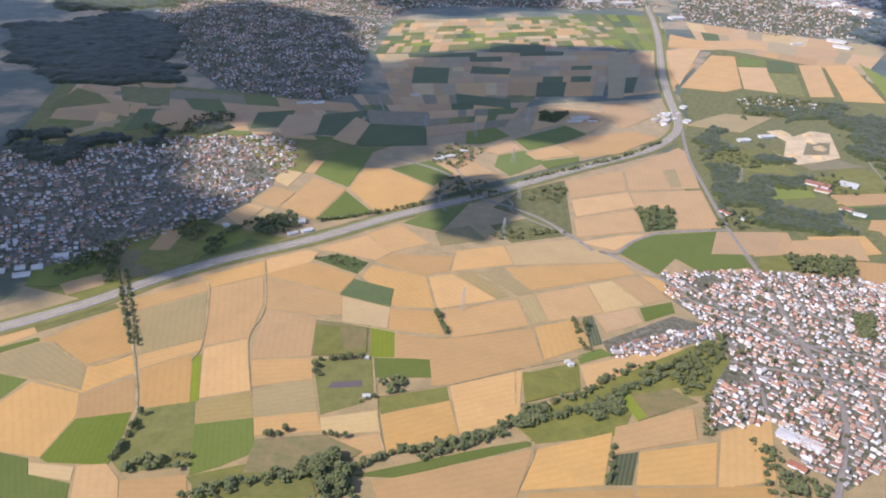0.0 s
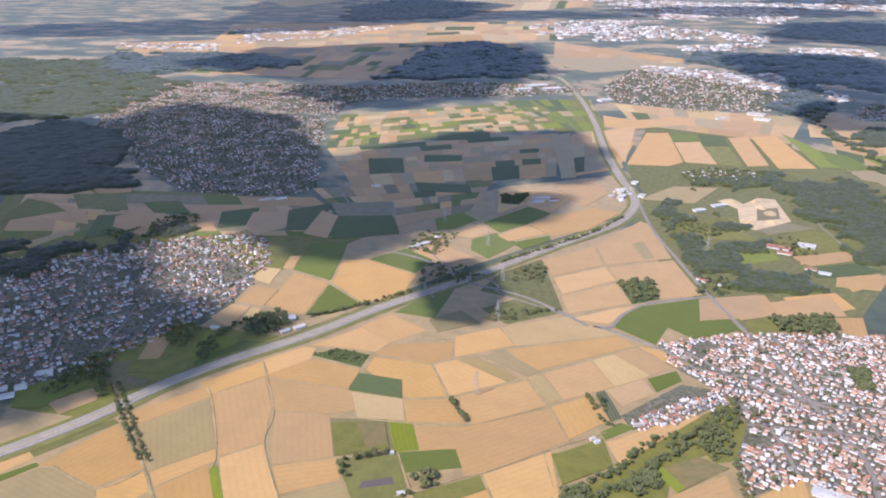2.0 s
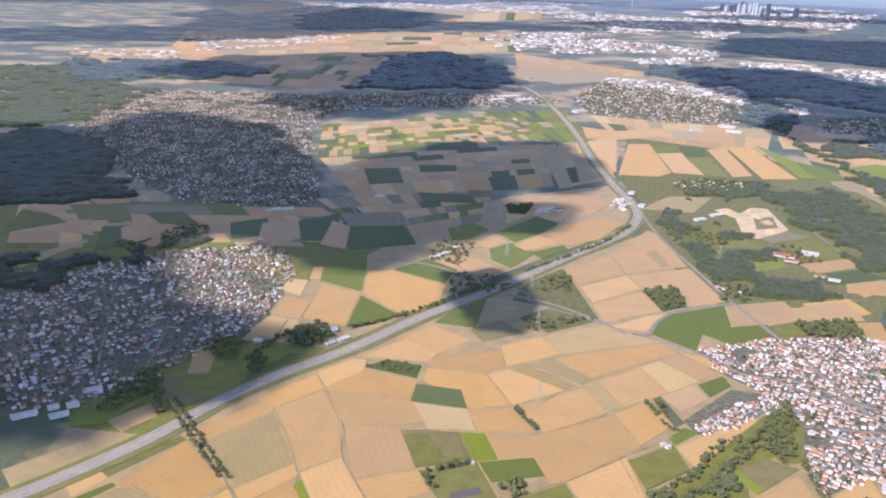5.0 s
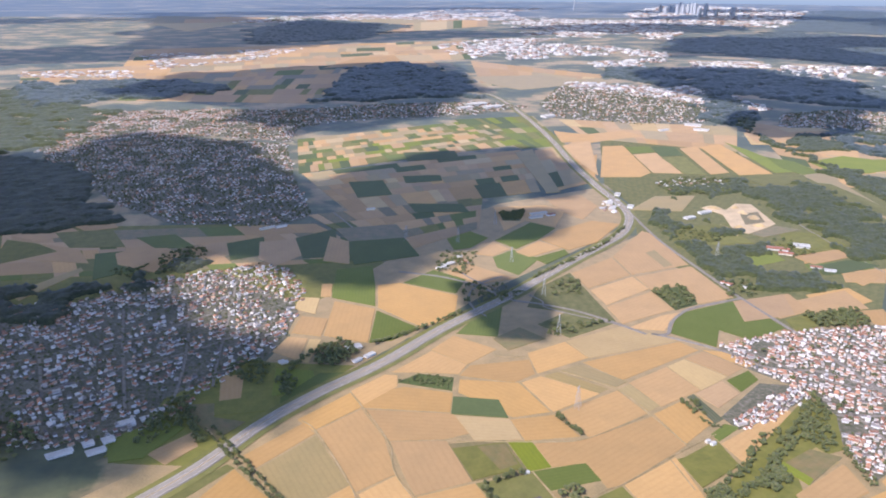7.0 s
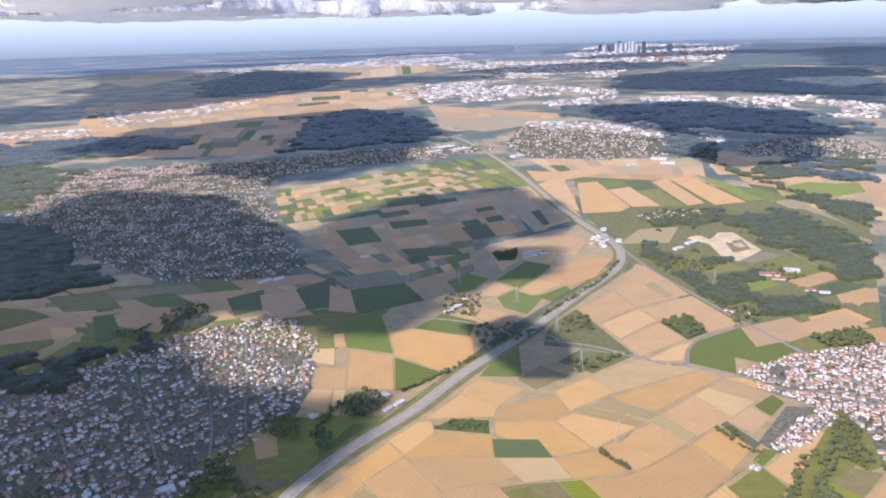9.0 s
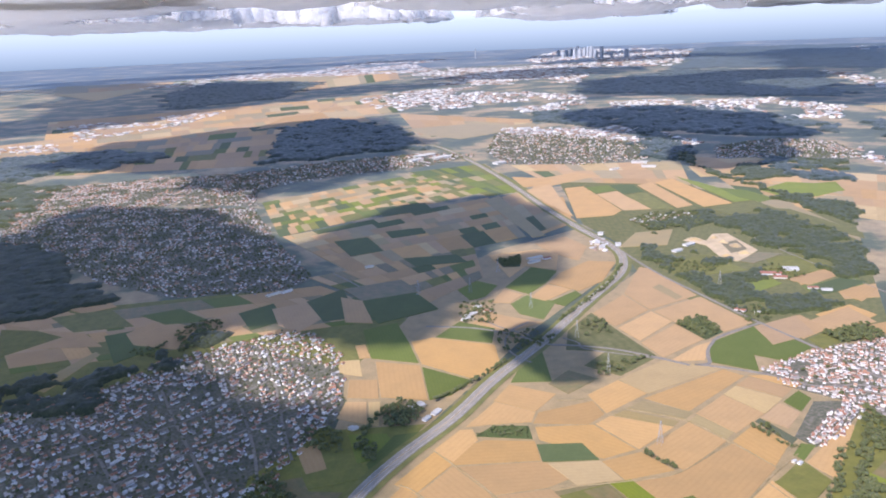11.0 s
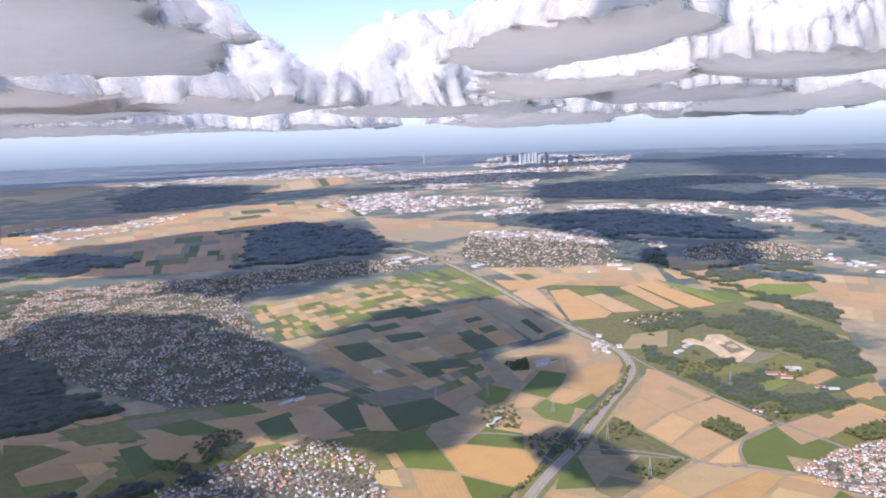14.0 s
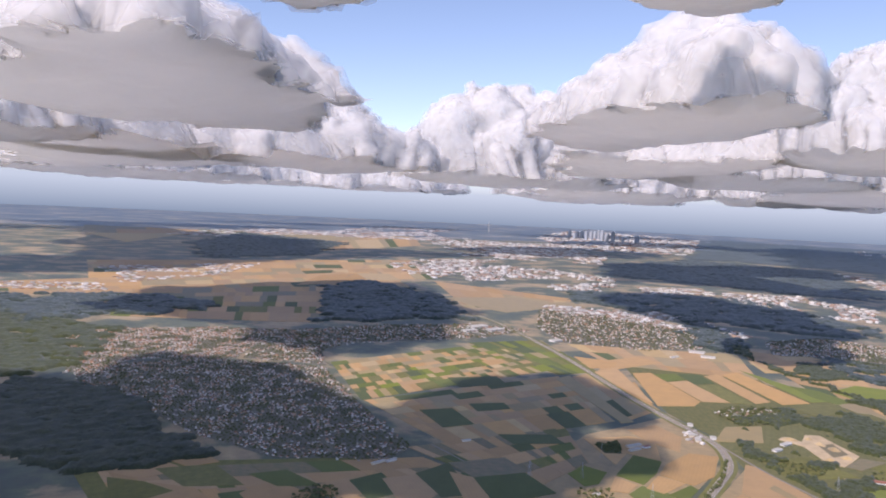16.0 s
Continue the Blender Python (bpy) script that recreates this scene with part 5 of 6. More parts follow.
blocks("city_blocks", "far village among fields", [(-222.6, 969.8), (-134.3, 1029.0), (-35.9, 1060.9), (-97.2, 886.8), (-183.5, 802.6)], 26, 7, 0.6, 1.1, 0.75, 0.9)
blocks("city_blocks", "distant suburb blocks", [(423.2, 1881.4), (884.1, 2011.2), (630.5, 1417.6), (335.3, 1343.8)], 27, 12, 0.9, 2.2, 0.75, 0.9)
blocks("city_blocks", "far depot halls", [(338.8, 421.7), (306.9, 338.7), (287.0, 322.2), (307.1, 386.8)], 28, 5, 0.6, 1.1, 0.75, 0.9)
blocks("city_blocks", "distant pale settlement", [(2112.8, 2274.5), (2296.3, 2119.1), (1911.4, 1799.1), (1603.3, 1710.1)], 29, 22, 1.2, 2.2, 0.75, 0.9)
blocks("city_blocks", "distant scattered villages", [(119.2, 2044.1), (594.2, 3168.3), (902.3, 3088.2), (348.4, 2048.8)], 30, 22, 0.9, 1.8, 0.75, 0.9)
blocks("city_blocks", "far village", [(-295.3, 791.4), (-199.1, 794.0), (-183.8, 733.5), (-281.0, 743.2)], 31, 6, 0.6, 1.1, 0.75, 0.9)
blocks("city_blocks", "far pale apartment blocks", [(177.2, 660.7), (240.2, 629.2), (240.6, 590.3), (172.9, 602.4)], 32, 5, 0.7, 1.8, 0.75, 0.9)
blocks("city_blocks", "distant scattered villages", [(-192.4, 1823.7), (1.0, 2409.2), (348.2, 2356.5), (-25.6, 1783.8)], 33, 16, 0.7, 1.4, 0.75, 0.9)

# the village: the nearest houses one by one
HOUSE_MESH = []
for l, wd, h in ((0.76, 0.53, 0.66), (0.9, 0.55, 0.7), (0.62, 0.55, 0.58), (0.72, 0.46, 0.68), (1.35, 0.66, 0.68)):
    HOUSE_MESH.append((mesh_of("wall", WALL_V * (l, wd, h), [tuple(f) for f in WALL_Q] + WALL_P, [PLASTER_ONE]),
                       mesh_of("roof", ROOF_V * (l, wd, h), [tuple(f) for f in ROOF_Q] + [tuple(f) for f in ROOF_E], [TILES_ONE]),
                       mesh_of("chimney", np.array([(x, y, z) for z in (0.75 * h, 1.1 * h) for x, y in ((.1, .05), (.2, .05), (.2, .15), (.1, .15))]),
                               [(0, 1, 5, 4), (1, 2, 6, 5), (2, 3, 7, 6), (3, 0, 4, 7), (4, 5, 6, 7)], [BRICKRED])))


def house(x, y, angle, rng):
    wall, roof, chimney = HOUSE_MESH[rng.choice((0, 0, 1, 1, 2, 2, 3, 4))]
    ob = new("house")
    ob.empty_display_size = 0.3
    ob.matrix_world = pose(x, y, 0.05, 0, 0, math.degrees(angle)) @ Matrix.Diagonal((rng.uniform(0.85, 1.15), rng.uniform(0.9, 1.1), rng.uniform(0.85, 1.1), 1))
    part("wall", wall, ob)
    part("chimney", chimney, part("roof", roof, ob))
    return tagged(ob, "white plastered gabled house with a tiled roof", "house", "village houses")


tagged(slab("town_ground", VILLAGE, 0.04, GARDENS), "gardens and yards of a village", "ground", kind="structure")
tagged(slab("town_ground", VILLAGE_ARM, 0.045, GARDENS), "gardens and yards of a village", "ground", kind="structure")
rng = random.Random(5)
spots, turns, sizes = house_spots(VILLAGE, 1, 1.32, 1.0, -0.72, 0.88)
arm, arm_turns, _ = house_spots(VILLAGE_ARM, 2, 1.3, 0.95, 0.55, 0.95)
near = np.argsort(np.hypot(spots[:, 0] - 55, spots[:, 1] - 108))
for (x, y), a in list(zip(arm, arm_turns))[:90]:
    house(x, y, a, rng)
for i in near[:210]:
    house(*spots[i], turns[i], rng)
rest = near[210:]
v, f, i = placed_houses(spots[rest], turns[rest], sizes[rest] * 0.76, 1)
tagged(new("houses", mesh_of("houses", v, f, [PLASTER, TILES], i)), "dense white houses with red and grey roofs", "houses", kind="stuff")
q = spread(VILLAGE, 2.3, 61, 0.5)
thicket("garden_trees", "garden trees between the houses", q[np.random.default_rng(3).random(len(q)) < 0.42], 61, 0.8)


# ---- trees and hedges ----
trees(spread([(-11.9, 85.5), (-8.0, 86.4), (-5.1, 80.2), (-9.4, 78.4)], 0.75, 200), 200, 1.1)
trees(along([(-63.0, 134.5), (-56.0, 121.4), (-49.3, 109.6)], 0.75, 1, 0.1), 1, 0.5)
trees(along([(-61.6, 134.7), (-54.6, 121.6), (-48.2, 109.7)], 0.75, 2, 0.1), 2, 0.5)
trees(along([(-39.2, 81.7), (-39.6, 91.8)], 0.8, 3, 0.12), 3, 0.68)
trees(along([(-16.9, 109.6), (-8.4, 112.1)], 0.9, 4, 0.12), 4, 0.68)
trees(along([(2.1, 128.5), (4.6, 121.6)], 0.7, 5, 0.1), 5, 0.68)
trees(along([(27.9, 130.5), (29.0, 125.8)], 0.8, 6, 0.1), 6, 0.68)
trees(along([(30.3, 86.0), (32.3, 95.7)], 1.0, 7, 0.15), 7, 0.68)
trees(along([(-7.1, 99.7), (-5.1, 101.1)], 0.8, 8, 0.2), 8, 0.68)
trees(along([(-17.2, 109.6), (-15.4, 104.6)], 1.0, 9, 0.15), 9, 0.68)
trees(along([(30.5, 124.1), (30.1, 131.1)], 0.9, 10, 0.1), 10, 0.68)
trees(along([(38.2, 112.9), (44.7, 117.6), (47.2, 120.2)], 0.9, 11, 0.3), 11, 0.68)
trees(along([(-20.1, 89.7), (-16.5, 91.0)], 0.5, 12, 0.3), 12, 0.68)
trees(along([(-11.5, 91.1), (-8.1, 91.0)], 0.8, 13, 0.15), 13, 0.68)
thicket("tree_belt", "belt of dark green trees and bushes", along([(-26.7, 76.7), (-17.1, 80.8), (-11.7, 82.9)], 0.28, 40, 0.7), 40, 1.0)
thicket("tree_belt", "belt of dark green trees and bushes", along([(-11.9, 83.7), (-7.2, 82.7), (-5.7, 79.1), (-9.3, 78.0)], 0.22, 41, 0.9), 41, 1.0)
thicket("tree_belt", "belt of dark green trees and bushes", along([(-5.9, 84.1), (-0.1, 88.7), (7.1, 91.6), (14.6, 95.2), (16.7, 98.2)], 0.26, 42, 0.45), 42, 1.0)
thicket("tree_belt", "belt of dark green trees and bushes", along([(-29.3, 165.5), (-19.0, 171.6), (-5.8, 180.6)], 0.6, 44, 0.3), 44, 1.0)
thicket("tree_belt", "belt of dark green trees and bushes", along([(-68.0, 146.8), (-65.3, 137.8), (-63.4, 129.8)], 0.5, 45, 0.5), 45, 1.0)
thicket("tree_belt", "belt of dark green trees and bushes", along([(18.8, 201.7), (47.0, 225.1), (62.3, 243.4)], 0.6, 46, 0.3), 46, 1.0)
thicket("tree_belt", "belt of dark green trees and bushes", along([(-40.3, 167.5), (-49.2, 153.8)], 0.8, 47, 0.3), 47, 1.0)
thicket("copse", "dense copse of dark green trees", spread([(100.3, 303.4), (116.6, 312.4), (136.0, 303.8), (125.7, 284.3), (98.3, 281.8)], 1.9, 80), 80, 1.1)
thicket("copse", "dense copse of dark green trees", spread([(70.7, 191.2), (79.1, 189.2), (73.5, 179.3), (65.6, 179.9)], 1.8, 81), 81, 1.1)
thicket("copse", "dense copse of dark green trees", spread([(103.1, 223.0), (112.2, 222.6), (109.8, 207.8), (96.4, 205.5)], 2.2, 82), 82, 1.1)
thicket("copse", "dense copse of dark green trees", spread([(-3.6, 227.3), (7.9, 226.4), (2.1, 207.2), (-7.3, 209.3)], 1.8, 83), 83, 1.1)
thicket("copse", "dense copse of dark green trees", spread([(-37.7, 81.1), (-29.0, 84.7), (-28.1, 81.3), (-36.4, 79.5)], 1.1, 85), 85, 1.1)
thicket("copse", "dense copse of dark green trees", spread([(-5.6, 106.1), (-0.7, 107.4), (-0.8, 102.9), (-3.9, 102.4)], 0.9, 86), 86, 1.1)
thicket("copse", "dense copse of dark green trees", spread([(-25.7, 147.1), (-21.2, 149.8), (-14.5, 147.1), (-15.7, 142.0)], 0.85, 87), 87, 0.55)
thicket("copse", "dense copse of dark green trees", spread([(84.5, 165.1), (93.3, 168.6), (92.1, 158.8), (85.1, 156.1)], 0.9, 88), 88, 1.1)
thicket("copse", "dense copse of dark green trees", spread([(83.9, 138.6), (87.8, 140.3), (85.2, 132.3), (81.6, 130.9)], 0.9, 89), 89, 1.1)
thicket("copse", "dense copse of dark green trees", spread([(56.0, 92.8), (62.3, 90.1), (60.7, 87.7), (54.2, 86.8)], 1.0, 90), 90, 1.1)
thicket("copse", "dense copse of dark green trees", spread([(-40.4, 167.0), (-35.3, 168.8), (-33.5, 160.7), (-38.9, 156.0), (-42.8, 157.9)], 0.9, 92), 92, 1.1)
thicket("copse", "dense copse of dark green trees", spread([(-50.5, 154.0), (-46.5, 152.1), (-47.4, 144.7), (-50.0, 144.8)], 0.9, 93), 93, 1.1)
thicket("copse", "dense copse of dark green trees", spread([(-1.4, 199.9), (7.6, 198.4), (13.4, 192.0), (9.2, 187.0), (-0.0, 185.1), (-4.2, 187.2)], 1.7, 94), 94, 1.1)
thicket("copse", "dense copse of dark green trees", spread([(13.9, 170.1), (29.5, 169.6), (18.7, 164.4), (10.7, 162.6)], 1.5, 95), 95, 1.1)
thicket("copse", "dense copse of dark green trees", spread([(23.0, 199.4), (30.8, 197.8), (28.1, 187.3), (19.8, 187.8)], 1.8, 96), 96, 1.1)
thicket("copse", "dense copse of dark green trees", spread([(46.9, 185.6), (53.4, 189.5), (50.1, 178.1), (49.0, 180.5)], 1.0, 97), 97, 1.1)
thicket("copse", "dense copse of dark green trees", spread([(-60.3, 162.1), (-52.1, 160.1), (-53.4, 150.3), (-61.3, 154.6)], 1.3, 98), 98, 1.1)
thicket("copse", "dense copse of dark green trees", spread([(-71.6, 145.5), (-68.5, 146.9), (-65.9, 137.9), (-72.9, 130.3), (-75.1, 132.5)], 1.2, 99), 99, 1.1)
thicket("copse", "dense copse of dark green trees", spread([(-105.1, 141.3), (-98.7, 145.5), (-90.3, 134.2), (-94.2, 128.4), (-101.6, 130.1)], 1.4, 100), 100, 1.1)
thicket("copse", "dense copse of dark green trees", spread([(24.8, 268.2), (35.4, 269.4), (30.1, 257.8), (24.7, 259.2)], 1.0, 101), 101, 1.1)
thicket("copse", "dense copse of dark green trees", spread([(73.8, 242.5), (84.8, 243.2), (92.6, 227.5), (75.0, 221.3)], 1.8, 102), 102, 1.1)
thicket("copse", "dense copse of dark green trees", spread([(77.7, 166.1), (89.8, 167.1), (87.6, 158.1), (78.4, 158.5)], 1.0, 103), 103, 1.1)
thicket("copse", "dense copse of dark green trees", spread([(48.1, 186.6), (52.6, 188.2), (51.3, 175.5), (48.1, 174.3)], 1.0, 104), 104, 1.1)
thicket("copse", "dense copse of dark green trees", spread([(55.3, 189.0), (57.1, 189.7), (55.5, 177.3), (51.7, 175.6)], 1.0, 105), 105, 1.1)
thicket("copse", "dense copse of dark green trees", spread([(-86.8, 236.1), (-75.0, 244.6), (-72.2, 228.3), (-85.1, 217.9)], 1.5, 106), 106, 1.1)
thicket("copse", "dense copse of dark green trees", spread([(-98.9, 225.0), (-87.3, 229.5), (-92.2, 217.6)], 1.4, 107), 107, 1.1)

thicket("tree_belt", "belt of dark green trees and bushes", along([(16.7, 98.0), (20.7, 102.2), (26.2, 105.6), (29.7, 108.4), (33.3, 112.4), (36.6, 115.6), (41.8, 118.1)], 0.42, 43, 0.4), 43, 0.85)
thicket("tree_belt", "belt of dark green trees and bushes", along([(16.7, 97.0), (21.5, 99.8), (27.8, 102.4), (33.0, 105.0), (35.3, 108.9), (40.0, 112.8), (44.6, 114.6), (47.1, 117.5)], 0.22, 110, 0.5), 110, 0.95)
thicket("copse", "dense copse of dark green trees", spread([(16.2, 97.4), (18.4, 101.5), (22.0, 102.7), (22.4, 99.2), (18.8, 96.7)], 0.62, 111), 111, 1.0)
thicket("copse", "dense copse of dark green trees", spread([(27.8, 102.1), (30.9, 106.2), (34.7, 107.5), (34.5, 102.4), (30.3, 100.3)], 0.62, 112), 112, 0.95)
thicket("copse", "dense copse of dark green trees", spread([(45.7, 118.2), (49.2, 123.2), (56.3, 130.0), (55.7, 123.3), (51.6, 118.2), (49.2, 111.2), (45.5, 109.1), (44.5, 113.8)], 0.8, 113), 113, 0.8)
thicket("copse", "dense copse of dark green trees", spread([(48.4, 109.5), (50.3, 111.4), (48.0, 99.4), (46.1, 98.5)], 0.7, 114), 114, 0.75)
thicket("copse", "dense copse of dark green trees", spread([(84.1, 140.6), (88.1, 141.3), (85.2, 132.6), (81.4, 132.0)], 0.7, 115), 115, 0.9)
thicket("tree_belt", "belt of dark green trees and bushes", along([(28.4, 125.6), (30.1, 120.2), (31.7, 120.8)], 0.3, 116, 0.25), 116, 0.5)
thicket("tree_belt", "belt of dark green trees and bushes", along([(53.8, 100.2), (53.4, 96.3)], 0.5, 117, 0.3), 117, 0.6)
thicket("copse", "dense copse of dark green trees", spread([(53.9, 97.6), (57.1, 96.8), (56.4, 91.8), (60.2, 91.2), (62.7, 89.2), (52.8, 87.3)], 1.1, 118), 118, 0.85)
thicket("tree_belt", "belt of dark green trees and bushes", along([(3.3, 87.5), (9.6, 91.5), (15.4, 95.1)], 0.24, 119, 0.35), 119, 0.85)

# ---- sheds, farms and masts ----
def shed(x, y, length, width, high, turn, roof, label, category="building"):
    ob = new("farm_building" if length < 4 else "warehouse")
    ob.empty_display_size = 0.3
    ob.matrix_world = pose(x, y, 0.1, 0, 0, turn)
    flat = np.array([1, 1, high]) * WALL_V
    flat[8:, 2] = high * 0.72
    part("wall", mesh_of("wall", flat * (length, width, 1), [tuple(f) for f in WALL_Q] + WALL_P, [PLASTER_ONE]), ob)
    top = ROOF_V.copy()
    top[:, 2] = np.where(np.abs(top[:, 1]) < 0.01, 0.78, 0.62) - np.where(np.arange(12) > 5, 0.05, 0)
    part("roof", mesh_of("roof", top * (length, width, high), [tuple(f) for f in ROOF_Q] + [tuple(f) for f in ROOF_E], [roof]), ob)
    return tagged(ob, label, category)


def beam(verts, faces, a, b, r):
    k, up = len(verts), (b - a).normalized()
    u = up.orthogonal().normalized() * r
    w = up.cross(u)
    for p in (a, b):
        verts.extend([p + u, p + w, p - u, p - w])
    faces.extend((k + s, k + (s + 1) % 4, k + 4 + (s + 1) % 4, k + 4 + s) for s in range(4))


def pylon_meshes(high=5.0):
    def made(name, rods, r):
        verts, faces = [], []
        for a, b in rods:
            beam(verts, faces, Vector(a), Vector(b), r)
        return mesh_of(name, verts, faces, [STEEL])
    s = lambda z: 0.45 * (1 - z / high) + 0.07  # noqa: E731
    corner = ((1, 1), (-1, 1), (-1, -1), (1, -1))
    legs = [made("leg", [((cx * s(0), cy * s(0), -0.05), (cx * s(high), cy * s(high), high))], 0.02) for cx, cy in corner]
    rods, z = [], 0.0
    while z < high - 0.3:
        z1 = z + 0.55 * (1 - z / high) + 0.3
        z1 = min(z1, high)
        for i in range(4):
            (ax, ay), (bx, by) = corner[i], corner[(i + 1) % 4]
            rods += [((ax * s(z), ay * s(z), z), (bx * s(z1), by * s(z1), z1)), ((bx * s(z), by * s(z), z), (ax * s(z1), ay * s(z1), z1))]
        z = z1
    arms = [made("crossarm", [((-w, 0, z), (w, 0, z)), ((-w, 0, z), (0, 0, z + 0.35)), ((w, 0, z), (0, 0, z + 0.35))], 0.016) for w, z in ((1.3, 3.1), (1.0, 3.8), (0.7, 4.5))]
    return legs, made("bracing", rods, 0.009), arms


PYLON = pylon_meshes()


def pylon(x, y, turn, size=1.0):
    ob = new("power_pylon")
    ob.empty_display_size = 0.3
    ob.matrix_world = pose(x, y, 0.05, 0, 0, turn) @ Matrix.Scale(size, 4)
    for leg in PYLON[0]:
        part("leg", leg, ob)
    part("bracing", PYLON[1], ob)
    for arm in PYLON[2]:
        part("crossarm", arm, ob)
    return tagged(ob, "grey steel lattice power pylon standing in a field", "pylon", "power pylons")


shed(59.5, 100.4, 3.4, 2.2, 0.8, -35, GREYROOF, "large white flat roofed market hall by the village")
shed(62.4, 98.9, 3.2, 2.0, 0.7, -35, GREYROOF, "large white market hall with pale roof")
shed(58.6, 93.4, 2.5, 1.2, 0.8, -40, BRICKRED, "red roofed workshop in a yard")
shed(-33.9, 164.3, 3.2, 2.0, 0.9, 20, GREYROOF, "white farm hall beside the motorway")
shed(-30.7, 160.0, 2.6, 1.2, 0.7, 40, GREYROOF, "pale farm shed with a low pitched roof")
shed(-33.5, 157.9, 2.2, 1.0, 0.7, 40, GREYROOF, "pale farm shed with a low pitched roof")
shed(-86.7, 130.0, 4, 1.6, 0.7, 25, GREYROOF, "long white warehouse on the town edge")
shed(-80.7, 129.8, 3, 1.5, 0.7, 25, GREYROOF, "long white warehouse with a low pitched roof")
shed(-79.4, 133.2, 2, 1.8, 0.7, 25, GREYROOF, "pale warehouse with a low pitched roof")
shed(-82.6, 132.5, 1.8, 1.6, 0.7, 25, GREYROOF, "pale warehouse with a low pitched roof")
shed(-74.0, 139.8, 2, 1.4, 0.7, 25, GREYROOF, "pale warehouse with a low pitched roof")
shed(-77.4, 139.0, 2.6, 1.4, 0.7, 25, GREYROOF, "grey warehouse with a low pitched roof")
shed(-72.3, 142.5, 2, 1.3, 0.7, 25, GREYROOF, "pale warehouse with a low pitched roof")
shed(-2.9, 216.3, 4, 1.6, 0.8, 30, GREYROOF, "pale farm complex hall")
shed(1.2, 221.9, 2.5, 1.4, 0.8, 30, GREYROOF, "pale farm barn with a low pitched roof")
shed(-5.4, 213.6, 3.2, 1.2, 0.8, 30, GREYROOF, "pale farm barn with a low pitched roof")
shed(2.5, 217.2, 2, 1.2, 0.7, 120, BRICKRED, "red roofed farm barn")
shed(38.5, 263.9, 6, 1.8, 1.2, 15, GREYROOF, "long white greenhouse hall")
shed(36.5, 259.9, 5, 1.4, 1.0, 15, GREYROOF, "white hall with a low pitched roof")
shed(42.7, 262.4, 3, 1.5, 1.0, 15, BRICKRED, "red roofed barn with a low pitched roof")
shed(69.1, 273.4, 4, 2, 1.2, 60, GREYROOF, "motorway service building with a low pitched roof")
shed(67.6, 266.9, 4, 2, 1.0, 60, GREYROOF, "motorway service building with a low pitched roof")
shed(77.5, 286.4, 3, 2, 1.0, 60, GREYROOF, "motorway service canopy with a low pitched roof")
shed(75.4, 268.5, 3, 2, 1.0, 60, GREYROOF, "motorway service canopy with a low pitched roof")
shed(101.6, 214.6, 6, 2.4, 1.0, -30, BRICKRED, "red roofed riding hall")
shed(101.4, 209.9, 4, 2, 1.0, -30, BRICKRED, "red roofed hall with a low pitched roof")
shed(110.7, 216.0, 4.5, 3.2, 1.0, -30, GREYROOF, "white roofed hall with a low pitched roof")
shed(103.1, 197.3, 3, 1.5, 0.8, -30, BRICKRED, "red roofed farm with a low pitched roof")
shed(105.4, 194.1, 3, 1.5, 0.8, -30, GREYROOF, "white farm barn with a low pitched roof")
shed(70.3, 189.0, 3, 1.6, 0.8, -60, BRICKRED, "red roofed farmhouse by the road")
shed(73.5, 185.9, 2, 1, 0.7, -60, GREYROOF, "pale barn with a low pitched roof")
shed(99.1, 257.2, 5, 2, 1.0, 20, GREYROOF, "gravel plant hall with a low pitched roof")
shed(90.4, 251.5, 4, 2, 1.0, 20, GREYROOF, "gravel plant hall with a low pitched roof")
shed(93.8, 214.8, 2.5, 1.5, 1.0, 20, GREYROOF, "pale barn with a low pitched roof")
shed(26.2, 115.7, 0.9, 0.6, 0.7, 20, GREYROOF, "small white field house")
shed(-8.5, 111.8, 0.9, 0.6, 0.6, 10, GREYROOF, "small white hut by a hedge")
shed(-6.6, 101.1, 1.2, 0.7, 0.6, 10, GREYROOF, "small farm hut with a low pitched roof")
shed(26.8, 114.9, 1.0, 0.7, 0.7, 20, GREYROOF, "small white field house")
shed(-49.1, 159.1, 1.5, 1, 0.8, 20, GREYROOF, "white barn at the meadow")
shed(-49.7, 159.6, 1.2, 0.8, 0.8, 20, GREYROOF, "white barn at the meadow")
shed(160.0, 422.9, 6, 2, 1.2, 20, GREYROOF, "long pale depot hall")
shed(185.2, 436.8, 9, 5, 1.5, -35, GREYROOF, "wide white logistics hall")
shed(182.0, 420.7, 8, 4, 1.5, -35, GREYROOF, "wide white logistics hall")
shed(74.7, 535.9, 14, 7, 2.2, 25, GREYROOF, "large white industrial hall by the motorway")
shed(82.9, 523.0, 12, 6, 2, 25, GREYROOF, "large white industrial hall")
shed(63.4, 519.8, 10, 5, 2, 25, GREYROOF, "white industrial hall with a low pitched roof")
shed(108.6, 479.0, 8, 5, 2, 25, GREYROOF, "white industrial hall with a low pitched roof")
shed(-20.1, 278.9, 3, 1.2, 1.0, 10, GREYROOF, "white barn in the fields")
shed(-56.3, 260.4, 5, 1.2, 1.0, 30, GREYROOF, "pale greenhouse row with a low pitched roof")
shed(-51.7, 261.8, 4, 1.2, 1.0, 30, GREYROOF, "pale greenhouse row with a low pitched roof")

